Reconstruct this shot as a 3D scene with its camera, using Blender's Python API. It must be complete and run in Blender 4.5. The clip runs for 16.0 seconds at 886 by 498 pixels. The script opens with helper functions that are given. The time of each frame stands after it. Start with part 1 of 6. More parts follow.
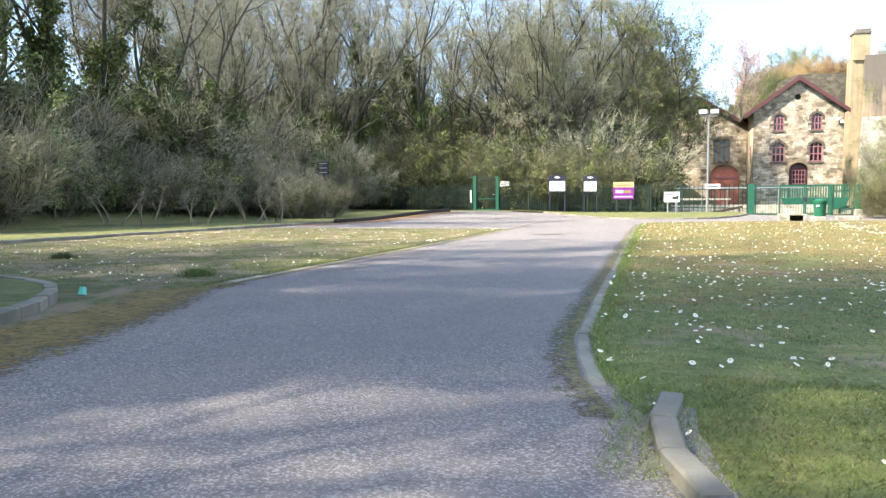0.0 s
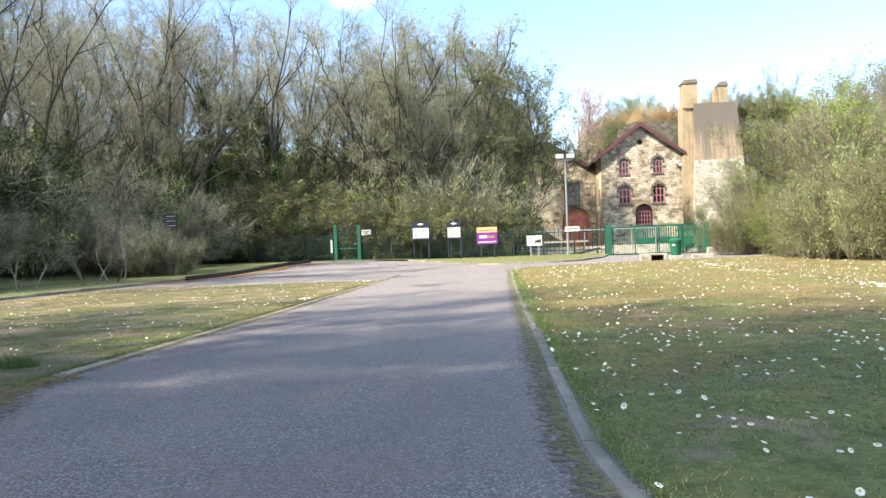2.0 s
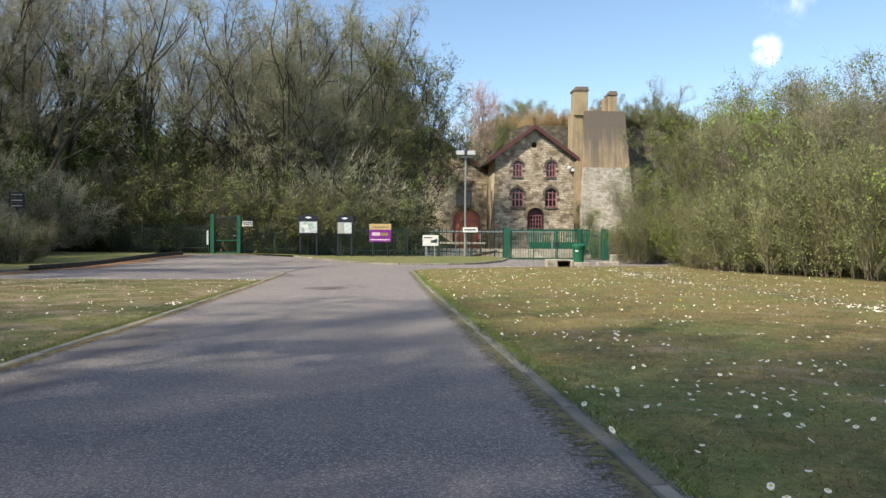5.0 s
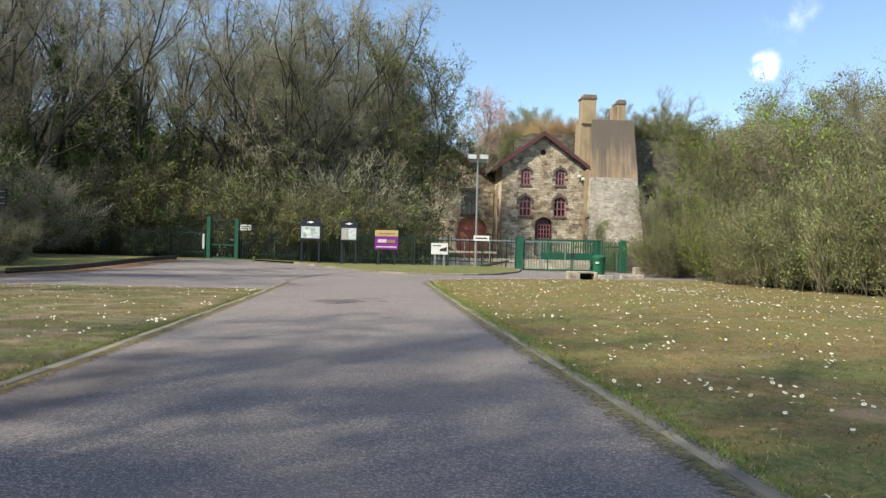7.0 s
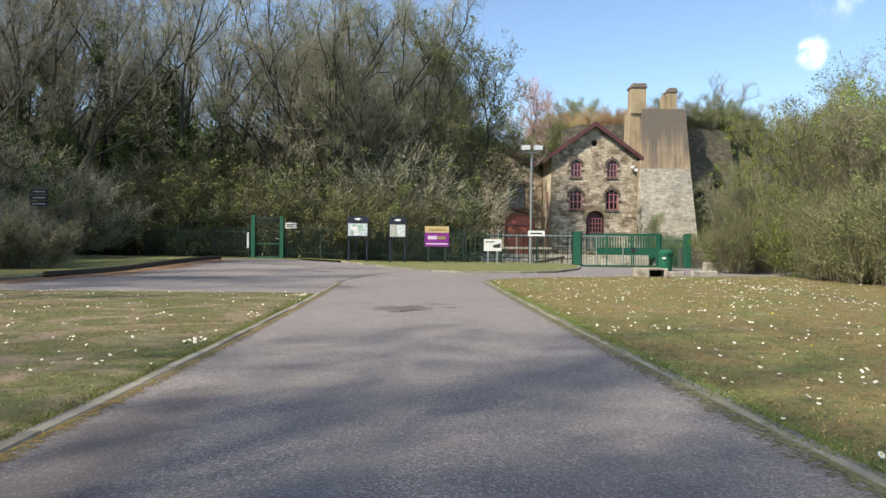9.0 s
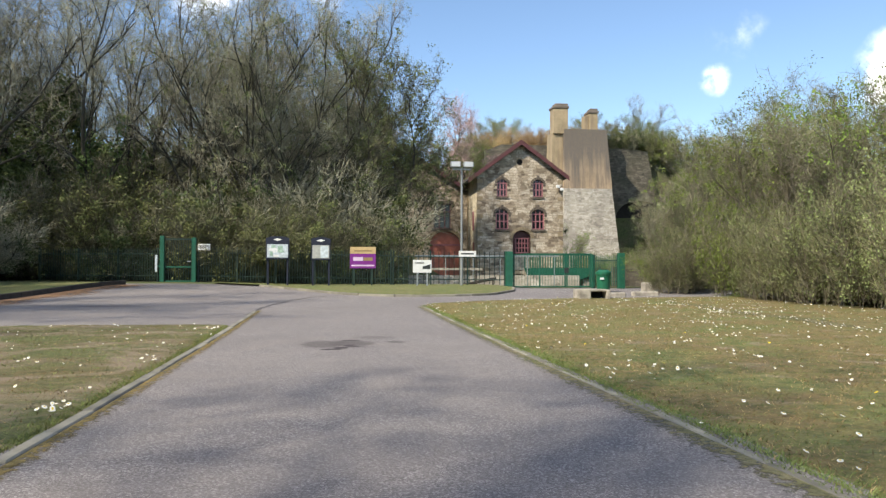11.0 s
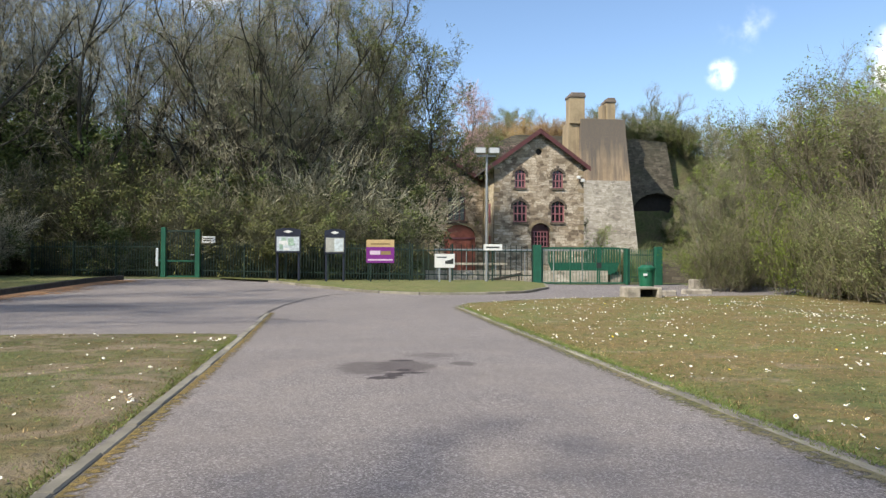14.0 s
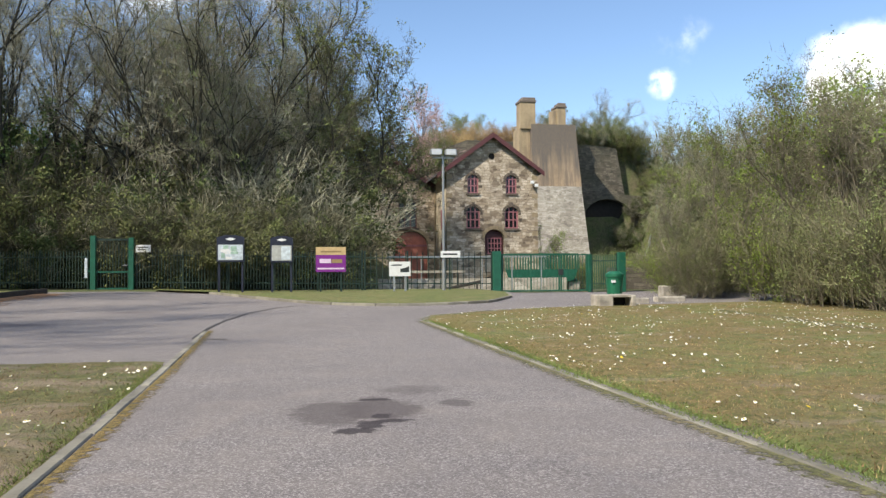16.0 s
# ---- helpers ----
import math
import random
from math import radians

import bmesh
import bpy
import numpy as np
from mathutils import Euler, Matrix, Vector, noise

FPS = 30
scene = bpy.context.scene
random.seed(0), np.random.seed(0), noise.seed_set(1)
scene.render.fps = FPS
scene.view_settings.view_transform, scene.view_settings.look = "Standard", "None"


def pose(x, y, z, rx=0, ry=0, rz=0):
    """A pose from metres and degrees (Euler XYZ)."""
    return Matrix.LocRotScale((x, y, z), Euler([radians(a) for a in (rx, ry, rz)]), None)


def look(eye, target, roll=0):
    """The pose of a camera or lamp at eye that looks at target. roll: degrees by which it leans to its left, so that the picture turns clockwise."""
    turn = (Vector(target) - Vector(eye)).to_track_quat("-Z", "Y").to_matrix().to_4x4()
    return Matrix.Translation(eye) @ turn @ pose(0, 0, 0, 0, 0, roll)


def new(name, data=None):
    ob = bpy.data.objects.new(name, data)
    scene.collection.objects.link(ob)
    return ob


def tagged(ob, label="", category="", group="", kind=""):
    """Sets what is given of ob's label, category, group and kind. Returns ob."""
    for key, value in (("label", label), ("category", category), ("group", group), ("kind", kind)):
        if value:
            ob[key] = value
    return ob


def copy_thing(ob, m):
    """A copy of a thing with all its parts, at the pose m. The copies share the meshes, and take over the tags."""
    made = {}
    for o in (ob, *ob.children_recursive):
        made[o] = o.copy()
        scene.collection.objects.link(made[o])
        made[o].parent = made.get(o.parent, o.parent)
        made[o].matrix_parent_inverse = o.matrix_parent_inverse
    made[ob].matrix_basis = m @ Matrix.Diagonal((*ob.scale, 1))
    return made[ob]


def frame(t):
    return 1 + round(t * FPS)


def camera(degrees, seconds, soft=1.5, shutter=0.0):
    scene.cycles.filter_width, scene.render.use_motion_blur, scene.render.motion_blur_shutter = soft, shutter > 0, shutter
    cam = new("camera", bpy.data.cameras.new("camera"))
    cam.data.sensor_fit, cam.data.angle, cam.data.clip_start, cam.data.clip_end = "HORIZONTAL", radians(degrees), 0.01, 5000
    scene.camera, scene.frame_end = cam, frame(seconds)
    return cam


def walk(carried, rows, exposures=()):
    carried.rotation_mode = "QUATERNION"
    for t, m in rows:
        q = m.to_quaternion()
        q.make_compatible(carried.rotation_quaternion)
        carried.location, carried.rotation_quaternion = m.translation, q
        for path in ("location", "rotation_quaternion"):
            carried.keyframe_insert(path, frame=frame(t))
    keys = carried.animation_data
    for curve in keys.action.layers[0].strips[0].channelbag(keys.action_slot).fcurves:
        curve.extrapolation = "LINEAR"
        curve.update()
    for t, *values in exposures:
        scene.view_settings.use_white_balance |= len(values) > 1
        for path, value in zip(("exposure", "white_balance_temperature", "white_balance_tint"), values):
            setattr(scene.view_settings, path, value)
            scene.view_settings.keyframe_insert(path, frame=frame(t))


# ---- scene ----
cam = camera(58.9, 16.0, 1.4)
PATH = [
    (0, (2.585, -9.213, 0.773), (2.026, -7.297, 0.656), -0.2),
    (0.5, (2.319, -8.723, 0.763), (1.784, -6.803, 0.594), -0.8),
    (1, (2.033, -8.216, 0.756), (1.667, -6.258, 0.579), -1.0),
    (1.5, (1.828, -7.752, 0.780), (1.481, -5.787, 0.641), -1.5),
    (2, (1.550, -7.445, 0.868), (1.354, -5.455, 0.865), -2.1),
    (2.5, (1.466, -6.686, 0.838), (1.287, -4.694, 0.851), -2.5),
    (3, (1.241, -6.119, 0.874), (1.246, -4.120, 0.942), -2.0),
    (3.5, (1.109, -5.586, 0.896), (1.158, -3.588, 0.965), -1.7),
    (4, (0.888, -5.011, 0.898), (0.977, -3.013, 0.949), -0.7),
    (4.5, (0.733, -4.362, 0.874), (0.880, -2.368, 0.874), -0.0),
    (4.7, (0.655, -4.151, 0.885), (0.762, -2.153, 0.873), 0.2),
    (6.8, (-0.044, -1.042, 0.873), (0.100, 0.952, 0.879), 1.1),
    (7, (-0.120, -0.831, 0.856), (-0.003, 1.165, 0.867), 1.3),
    (7.5, (-0.326, -0.303, 0.863), (-0.170, 1.691, 0.867), 1.3),
    (8, (-0.469, 0.292, 0.883), (-0.406, 2.291, 0.854), 1.1),
    (8.5, (-0.609, 0.890, 0.903), (-0.480, 2.885, 0.927), 1.2),
    (9, (-0.728, 1.538, 0.920), (-0.715, 3.538, 0.918), 0.6),
    (9.5, (-0.788, 2.177, 0.888), (-0.696, 4.174, 0.908), 0.6),
    (9.7, (-0.812, 2.427, 0.881), (-0.650, 4.420, 0.887), 0.3),
    (11.8, (-1.247, 5.082, 0.976), (-1.019, 7.067, 1.052), 0.3),
    (12, (-1.273, 5.324, 0.970), (-1.043, 7.309, 1.030), 0.5),
    (12.5, (-1.419, 5.892, 0.981), (-1.259, 7.884, 1.030), 0.4),
    (13, (-1.549, 6.469, 0.973), (-1.381, 8.461, 1.019), 0.4),
    (13.5, (-1.639, 7.076, 0.993), (-1.482, 9.069, 1.029), 0.1),
    (14, (-1.730, 7.643, 0.977), (-1.526, 9.632, 1.015), 0.2),
    (14.5, (-1.732, 8.243, 0.979), (-1.504, 10.229, 1.011), -0.4),
    (15, (-1.801, 8.839, 0.982), (-1.517, 10.817, 1.020), -0.4),
    (15.5, (-1.798, 9.440, 0.981), (-1.498, 11.416, 1.022), -0.6),
    (16, (-1.866, 10.046, 0.985), (-1.529, 12.016, 1.043), -0.4),
]
walk(cam, [(t, look(eye, target, roll)) for t, eye, target, roll in PATH], ((0, 1.85, 6950, 9), (2, 1.6, 7050, 9), (3.5, 0.85, 7200, 9), (7, 0.6, 7150, 9), (9, 0.65, 7000, 9), (12.5, 0.58, 6850, 9), (14, 0.55, 6850, 10), (16, 0.54, 6800, 10)))

# ---- world, sun, exposure ----
SUN_TO = Vector((-0.78, -0.55, 0.92)).normalized()
sun = new("sun", bpy.data.lights.new("sun", "SUN"))
sun.data.energy, sun.data.angle, sun.data.color = 4.4, radians(0.9), (1.0, 0.93, 0.8)
sun.matrix_world = look((0, 0, 60), Vector((0, 0, 60)) - SUN_TO)

world = bpy.data.worlds.new("sky")
scene.world = world
world.use_nodes = True
wn, wl = world.node_tree.nodes, world.node_tree.links
wn.clear()
w_out = wn.new("ShaderNodeOutputWorld")
w_bg = wn.new("ShaderNodeBackground")
w_bg.inputs["Strength"].default_value = 0.14
w_sky = wn.new("ShaderNodeTexSky")
w_sky.sky_type, w_sky.sun_disc = "NISHITA", False
w_sky.sun_elevation = math.asin(SUN_TO.z)
w_sky.sun_rotation = math.atan2(SUN_TO.x, SUN_TO.y)
w_sky.air_density, w_sky.dust_density, w_sky.ozone_density = 1.0, 0.15, 4.0
w_sky.altitude = 400
w_co = wn.new("ShaderNodeTexCoord")


def wmath(op, a, b=None):
    n = wn.new("ShaderNodeMath")
    n.operation = op
    for i, v in enumerate((a, b)):
        if v is None:
            continue
        if isinstance(v, (int, float)):
            n.inputs[i].default_value = v
        else:
            wl.new(v, n.inputs[i])
    return n.outputs[0]


w_noise = wn.new("ShaderNodeTexNoise")
w_noise.inputs["Scale"].default_value, w_noise.inputs["Detail"].default_value = 26.0, 9.0
w_noise.inputs["Roughness"].default_value = 0.55
wl.new(w_co.outputs["Generated"], w_noise.inputs["Vector"])
cloud_sum = None
# each cloud: azimuth from +y towards +x, elevation, angular size (degrees), thickness
for az, el, size, thick in ((25.4, 13.0, 1.5, 0.72), (27.0, 15.9, 3.2, 0.26), (37.6, 12.0, 4.4, 1.2), (42.5, 12.5, 5.0, 1.2), (-11, 20.5, 4.6, 0.85), (-2.5, 21.5, 4.5, 0.62), (3, 23.5, 5.0, 0.5),
                            # unseen clouds, added to whiten and lift the fill light
                            (70, 25, 16, 0.9), (115, 38, 22, 0.85), (175, 40, 26, 0.9), (20, 66, 18, 0.85)):
    a, e = radians(az), radians(el)
    d = Vector((math.sin(a) * math.cos(e), math.cos(a) * math.cos(e), math.sin(e)))
    dot = wn.new("ShaderNodeVectorMath")
    dot.operation = "DISTANCE"
    nrm = wn.new("ShaderNodeVectorMath")
    nrm.operation = "NORMALIZE"
    wl.new(w_co.outputs["Generated"], nrm.inputs[0])
    wl.new(nrm.outputs["Vector"], dot.inputs[0])
    dot.inputs[1].default_value = d
    rng_node = wn.new("ShaderNodeMapRange")
    rng_node.inputs["From Min"].default_value, rng_node.inputs["From Max"].default_value = radians(size), 0.0
    wl.new(dot.outputs["Value"], rng_node.inputs["Value"])
    blob = wmath("MULTIPLY", rng_node.outputs["Result"], thick)
    cloud_sum = blob if cloud_sum is None else wmath("MAXIMUM", cloud_sum, blob)
w_n2 = wmath("MULTIPLY_ADD", wmath("SUBTRACT", w_noise.outputs["Fac"], 0.5), 4.6)
w_n2.node.inputs[2].default_value = 1.0
w_ramp = wn.new("ShaderNodeMapRange")
w_ramp.interpolation_type = "SMOOTHSTEP"
w_ramp.inputs["From Min"].default_value, w_ramp.inputs["From Max"].default_value = 0.12, 0.95
wl.new(wmath("MULTIPLY", cloud_sum, w_n2), w_ramp.inputs["Value"])
w_mix = wn.new("ShaderNodeMix")
w_mix.data_type = "RGBA"
wl.new(w_ramp.outputs["Result"], w_mix.inputs["Factor"])
wl.new(w_sky.outputs["Color"], w_mix.inputs["A"])
w_mix.inputs["B"].default_value = (13.0, 13.2, 13.5, 1)
wl.new(w_mix.outputs["Result"], w_bg.inputs["Color"])
wl.new(w_bg.outputs["Background"], w_out.inputs["Surface"])

# ---- materials ----


def ramp_node(nt, stops):
    r = nt.nodes.new("ShaderNodeValToRGB")
    els = r.color_ramp.elements
    while len(els) < len(stops):
        els.new(0.5)
    for el, (p, c) in zip(els, stops):
        el.position, el.color = p, (*c, 1)
    return r


def noise_node(nt, co, scale, detail=4.0, rough=0.55, distort=0.0):
    n = nt.nodes.new("ShaderNodeTexNoise")
    n.inputs["Scale"].default_value, n.inputs["Detail"].default_value = scale, detail
    n.inputs["Roughness"].default_value, n.inputs["Distortion"].default_value = rough, distort
    nt.links.new(co, n.inputs["Vector"])
    return n.outputs["Fac"]


def mix_node(nt, fac, a, b, mode="MIX"):
    m = nt.nodes.new("ShaderNodeMix")
    m.data_type, m.blend_type = "RGBA", mode
    for sock, v in (("Factor", fac), ("A", a), ("B", b)):
        if isinstance(v, (int, float)):
            m.inputs[sock].default_value = v
        elif isinstance(v, tuple):
            m.inputs[sock].default_value = (*v, 1)
        else:
            nt.links.new(v, m.inputs[sock])
    return m.outputs["Result"]


def map_node(nt, v, a, b, c=0.0, d=1.0):
    m = nt.nodes.new("ShaderNodeMapRange")
    for s, q in (("From Min", a), ("From Max", b), ("To Min", c), ("To Max", d)):
        m.inputs[s].default_value = q
    nt.links.new(v, m.inputs["Value"])
    return m.outputs["Result"]


def base_mat(name, rough=0.8, metal=0.0):
    m = bpy.data.materials.new(name)
    m.use_nodes = True
    nt = m.node_tree
    b = nt.nodes["Principled BSDF"]
    b.inputs["Roughness"].default_value, b.inputs["Metallic"].default_value = rough, metal
    co = nt.nodes.new("ShaderNodeTexCoord")
    geo = nt.nodes.new("ShaderNodeNewGeometry")
    return m, nt, b, co, geo


def bump(nt, b, height, strength, dist):
    n = nt.nodes.new("ShaderNodeBump")
    n.inputs["Strength"].default_value, n.inputs["Distance"].default_value = strength, dist
    nt.links.new(height, n.inputs["Height"])
    nt.links.new(n.outputs["Normal"], b.inputs["Normal"])


def plain(name, color, rough=0.7, metal=0.0, vary=0.25, scale=6.0, grain=60.0, bumps=0.15, bdist=0.004):
    """Painted or natural surface: colour with two scales of variation and a fine relief."""
    m, nt, b, co, geo = base_mat(name, rough, metal)
    n1 = noise_node(nt, geo.outputs["Position"], scale)
    n2 = noise_node(nt, geo.outputs["Position"], grain, 2.0)
    dark = tuple(c * (1 - vary) for c in color)
    light = tuple(min(1.0, c * (1 + vary)) for c in color)
    c1 = ramp_node(nt, ((0.3, dark), (0.7, light)))
    nt.links.new(n1, c1.inputs["Fac"])
    c2 = mix_node(nt, map_node(nt, n2, 0.3, 0.7, 0.0, 0.35), c1.outputs["Color"], tuple(c * 0.6 for c in color))
    nt.links.new(c2, b.inputs["Base Color"])
    if bumps:
        bump(nt, b, n2, bumps, bdist)
    return m


def leafy(name, c1, c2, rough=0.55):
    """Leaves and twigs: colour varies by island and slowly over the plant."""
    m, nt, b, co, geo = base_mat(name, rough)
    r = ramp_node(nt, ((0.0, c1), (1.0, c2)))
    nt.links.new(geo.outputs["Random Per Island"], r.inputs["Fac"])
    n = noise_node(nt, geo.outputs["Position"], 0.35, 2.0)
    info = nt.nodes.new("ShaderNodeObjectInfo")
    c = mix_node(nt, map_node(nt, n, 0.3, 0.7, 0.0, 0.5), r.outputs["Color"], tuple(q * 0.6 for q in c1))
    hs = nt.nodes.new("ShaderNodeHueSaturation")
    nt.links.new(map_node(nt, info.outputs["Random"], 0, 1, 0.7, 1.3), hs.inputs["Value"])
    nt.links.new(map_node(nt, info.outputs["Random"], 0, 1, 0.485, 0.512), hs.inputs["Hue"])
    nt.links.new(c, hs.inputs["Color"])
    nt.links.new(hs.outputs["Color"], b.inputs["Base Color"])
    b.inputs["Specular IOR Level"].default_value = 0.2
    return m


def ragged_cover(m, scale=13.0, lo=0.55, hi=0.7):
    """Lets a ground cover thin out where its 'fade' value falls, in ragged patches."""
    nt = m.node_tree
    b = nt.nodes["Principled BSDF"]
    geo = nt.nodes.new("ShaderNodeNewGeometry")
    at = nt.nodes.new("ShaderNodeAttribute")
    at.attribute_name = "fade"
    n = noise_node(nt, geo.outputs["Position"], scale, 6.0, 0.7)
    ad = nt.nodes.new("ShaderNodeMath")
    ad.operation = "MULTIPLY_ADD"
    nt.links.new(at.outputs["Fac"], ad.inputs[0])
    ad.inputs[1].default_value = 0.5
    nt.links.new(n, ad.inputs[2])
    nt.links.new(map_node(nt, ad.outputs[0], lo, hi), b.inputs["Alpha"])
    return m


def stone_wall(name, c_lo, c_mid, c_hi, mortar, rw=0.5, rh=0.22, stain=(0.12, 0.1, 0.085), stain_amt=0.35):
    m, nt, b, co, geo = base_mat(name, 0.9)
    uv = co.outputs["UV"]
    wob = nt.nodes.new("ShaderNodeTexNoise")
    wob.inputs["Scale"].default_value, wob.inputs["Detail"].default_value = 1.6, 3.0
    nt.links.new(uv, wob.inputs["Vector"])
    off = nt.nodes.new("ShaderNodeVectorMath")
    off.operation = "MULTIPLY_ADD"
    nt.links.new(wob.outputs["Color"], off.inputs[0])
    off.inputs[1].default_value = (0.6, 0.4, 0)
    nt.links.new(uv, off.inputs[2])
    br = nt.nodes.new("ShaderNodeTexBrick")
    br.inputs["Scale"].default_value = 1.0
    br.inputs["Brick Width"].default_value, br.inputs["Row Height"].default_value = rw, rh
    br.inputs["Mortar Size"].default_value, br.inputs["Mortar Smooth"].default_value = 0.022, 0.4
    br.inputs["Color1"].default_value, br.inputs["Color2"].default_value = (0, 0, 0, 1), (1, 1, 1, 1)
    br.inputs["Mortar"].default_value = (0.5, 0.5, 0.5, 1)
    br.offset, br.squash, br.squash_frequency = 0.37, 1.5, 3
    nt.links.new(off.outputs["Vector"], br.inputs["Vector"])
    vor = nt.nodes.new("ShaderNodeTexVoronoi")
    vor.inputs["Scale"].default_value = 1.7
    nt.links.new(off.outputs["Vector"], vor.inputs["Vector"])
    sep = nt.nodes.new("ShaderNodeSeparateColor")
    nt.links.new(vor.outputs["Color"], sep.inputs["Color"])
    ad = nt.nodes.new("ShaderNodeMath")
    ad.operation = "MULTIPLY_ADD"
    nt.links.new(sep.outputs["Red"], ad.inputs[0])
    ad.inputs[1].default_value = 0.55
    half = nt.nodes.new("ShaderNodeMath")
    half.operation = "MULTIPLY"
    nt.links.new(br.outputs["Color"], half.inputs[0])
    half.inputs[1].default_value = 0.5
    nt.links.new(half.outputs[0], ad.inputs[2])
    cr = ramp_node(nt, ((0.12, c_lo), (0.48, c_mid), (0.86, c_hi)))
    nt.links.new(ad.outputs[0], cr.inputs["Fac"])
    fine = noise_node(nt, geo.outputs["Position"], 5.0, 5.0)
    c = mix_node(nt, map_node(nt, fine, 0.35, 0.75, 0.0, 0.5), cr.outputs["Color"], c_lo)
    c = mix_node(nt, br.outputs["Fac"], c, mortar)
    big = noise_node(nt, geo.outputs["Position"], 0.33, 4.0)
    c = mix_node(nt, map_node(nt, big, 0.45, 0.75, 0.0, stain_amt), c, stain)
    nt.links.new(c, b.inputs["Base Color"])
    inv = map_node(nt, br.outputs["Fac"], 0, 1, 1, 0)
    hgt = nt.nodes.new("ShaderNodeMath")
    hgt.operation = "MULTIPLY_ADD"
    nt.links.new(fine, hgt.inputs[0])
    hgt.inputs[1].default_value = 0.5
    nt.links.new(inv, hgt.inputs[2])
    bump(nt, b, hgt.outputs[0], 0.7, 0.05)
    return m


def spot(nt, P, cx, cy, rx, ry, inner, ragged=0.3, scale=5.0):
    """Mask of a ragged oval on the ground."""
    sub = nt.nodes.new("ShaderNodeVectorMath")
    sub.operation = "SUBTRACT"
    nt.links.new(P, sub.inputs[0])
    sub.inputs[1].default_value = (cx, cy, 0)
    mul = nt.nodes.new("ShaderNodeVectorMath")
    mul.operation = "MULTIPLY"
    nt.links.new(sub.outputs["Vector"], mul.inputs[0])
    mul.inputs[1].default_value = (1 / rx, 1 / ry, 0)
    ln = nt.nodes.new("ShaderNodeVectorMath")
    ln.operation = "LENGTH"
    nt.links.new(mul.outputs["Vector"], ln.inputs[0])
    wob = map_node(nt, noise_node(nt, P, scale, 5.0, 0.65), 0.25, 0.75, -ragged, ragged)
    ad = nt.nodes.new("ShaderNodeMath")
    nt.links.new(ln.outputs["Value"], ad.inputs[0])
    nt.links.new(wob, ad.inputs[1])
    return map_node(nt, ad.outputs[0], 1.0, inner, 0.0, 1.0)


def asphalt_mat():
    m, nt, b, co, geo = base_mat("asphalt", 0.92)
    P = geo.outputs["Position"]
    agg = nt.nodes.new("ShaderNodeTexVoronoi")
    agg.inputs["Scale"].default_value = 90.0
    nt.links.new(P, agg.inputs["Vector"])
    sep = nt.nodes.new("ShaderNodeSeparateColor")
    nt.links.new(agg.outputs["Color"], sep.inputs["Color"])
    cr = ramp_node(nt, ((0.0, (0.105, 0.098, 0.096)), (0.65, (0.215, 0.2, 0.193)), (1.0, (0.45, 0.425, 0.41))))
    nt.links.new(sep.outputs["Red"], cr.inputs["Fac"])
    mid = noise_node(nt, P, 1.3, 6.0, 0.65)
    c = mix_node(nt, map_node(nt, mid, 0.4, 0.75, 0.0, 0.5), cr.outputs["Color"], (0.29, 0.262, 0.235))
    big = noise_node(nt, P, 0.23, 5.0, 0.6, 0.6)
    c = mix_node(nt, map_node(nt, big, 0.45, 0.7, 0.0, 0.4), c, (0.15, 0.137, 0.133))
    blot = noise_node(nt, P, 0.55, 4.0, 0.6, 1.0)
    c = mix_node(nt, map_node(nt, blot, 0.58, 0.75, 0.0, 0.45), c, (0.35, 0.305, 0.265))
    fleck = noise_node(nt, P, 9.0, 2.0, 0.5)
    c = mix_node(nt, map_node(nt, fleck, 0.72, 0.76, 0.0, 0.5), c, (0.4, 0.38, 0.35))
    damp = (0.085, 0.076, 0.072)
    for cx, cy, rx, ry, inner, amt in ((-1.66, 17.35, 0.42, 0.75, 0.7, 0.72), (-1.2, 17.45, 0.42, 0.75, 0.7, 0.8), (-0.78, 18.6, 0.45, 0.38, 0.5, 0.5), (-0.45, 17.66, 0.2, 0.24, 0.7, 0.75),
                                       (-9.5, 31.5, 1.6, 0.8, 0.4, 0.6), (-7.4, 36.5, 1.3, 0.5, 0.4, 0.5), (-11.0, 35.0, 1.2, 0.5, 0.4, 0.5), (-2.75, 6.2, 0.55, 3.2, 0.4, 0.6), (-2.6, 2.6, 0.4, 1.6, 0.4, 0.5)):
        mask = spot(nt, P, cx, cy, rx, ry, inner)
        c = mix_node(nt, map_node(nt, mask, 0, 1, 0, amt), c, damp)
    tar = (0.022, 0.02, 0.02)
    for cx, cy, rx, ry in ((-1.5, 16.48, 0.2, 0.14), (-1.37, 16.72, 0.13, 0.2), (-1.17, 16.85, 0.2, 0.1), (-1.22, 17.1, 0.1, 0.13), (-1.2, 18.0, 0.17, 0.09)):
        mask = spot(nt, P, cx, cy, rx, ry, 0.75, 0.55, 7.0)
        c = mix_node(nt, map_node(nt, mask, 0, 1, 0, 0.9), c, tar)
    c = mix_node(nt, map_node(nt, agg.outputs["Distance"], 0.0, 1.0, 0.22, 0.22), c, (0.055, 0.03, 0.045))
    nt.links.new(c, b.inputs["Base Color"])
    bump(nt, b, agg.outputs["Distance"], 0.4, 0.005)
    return m


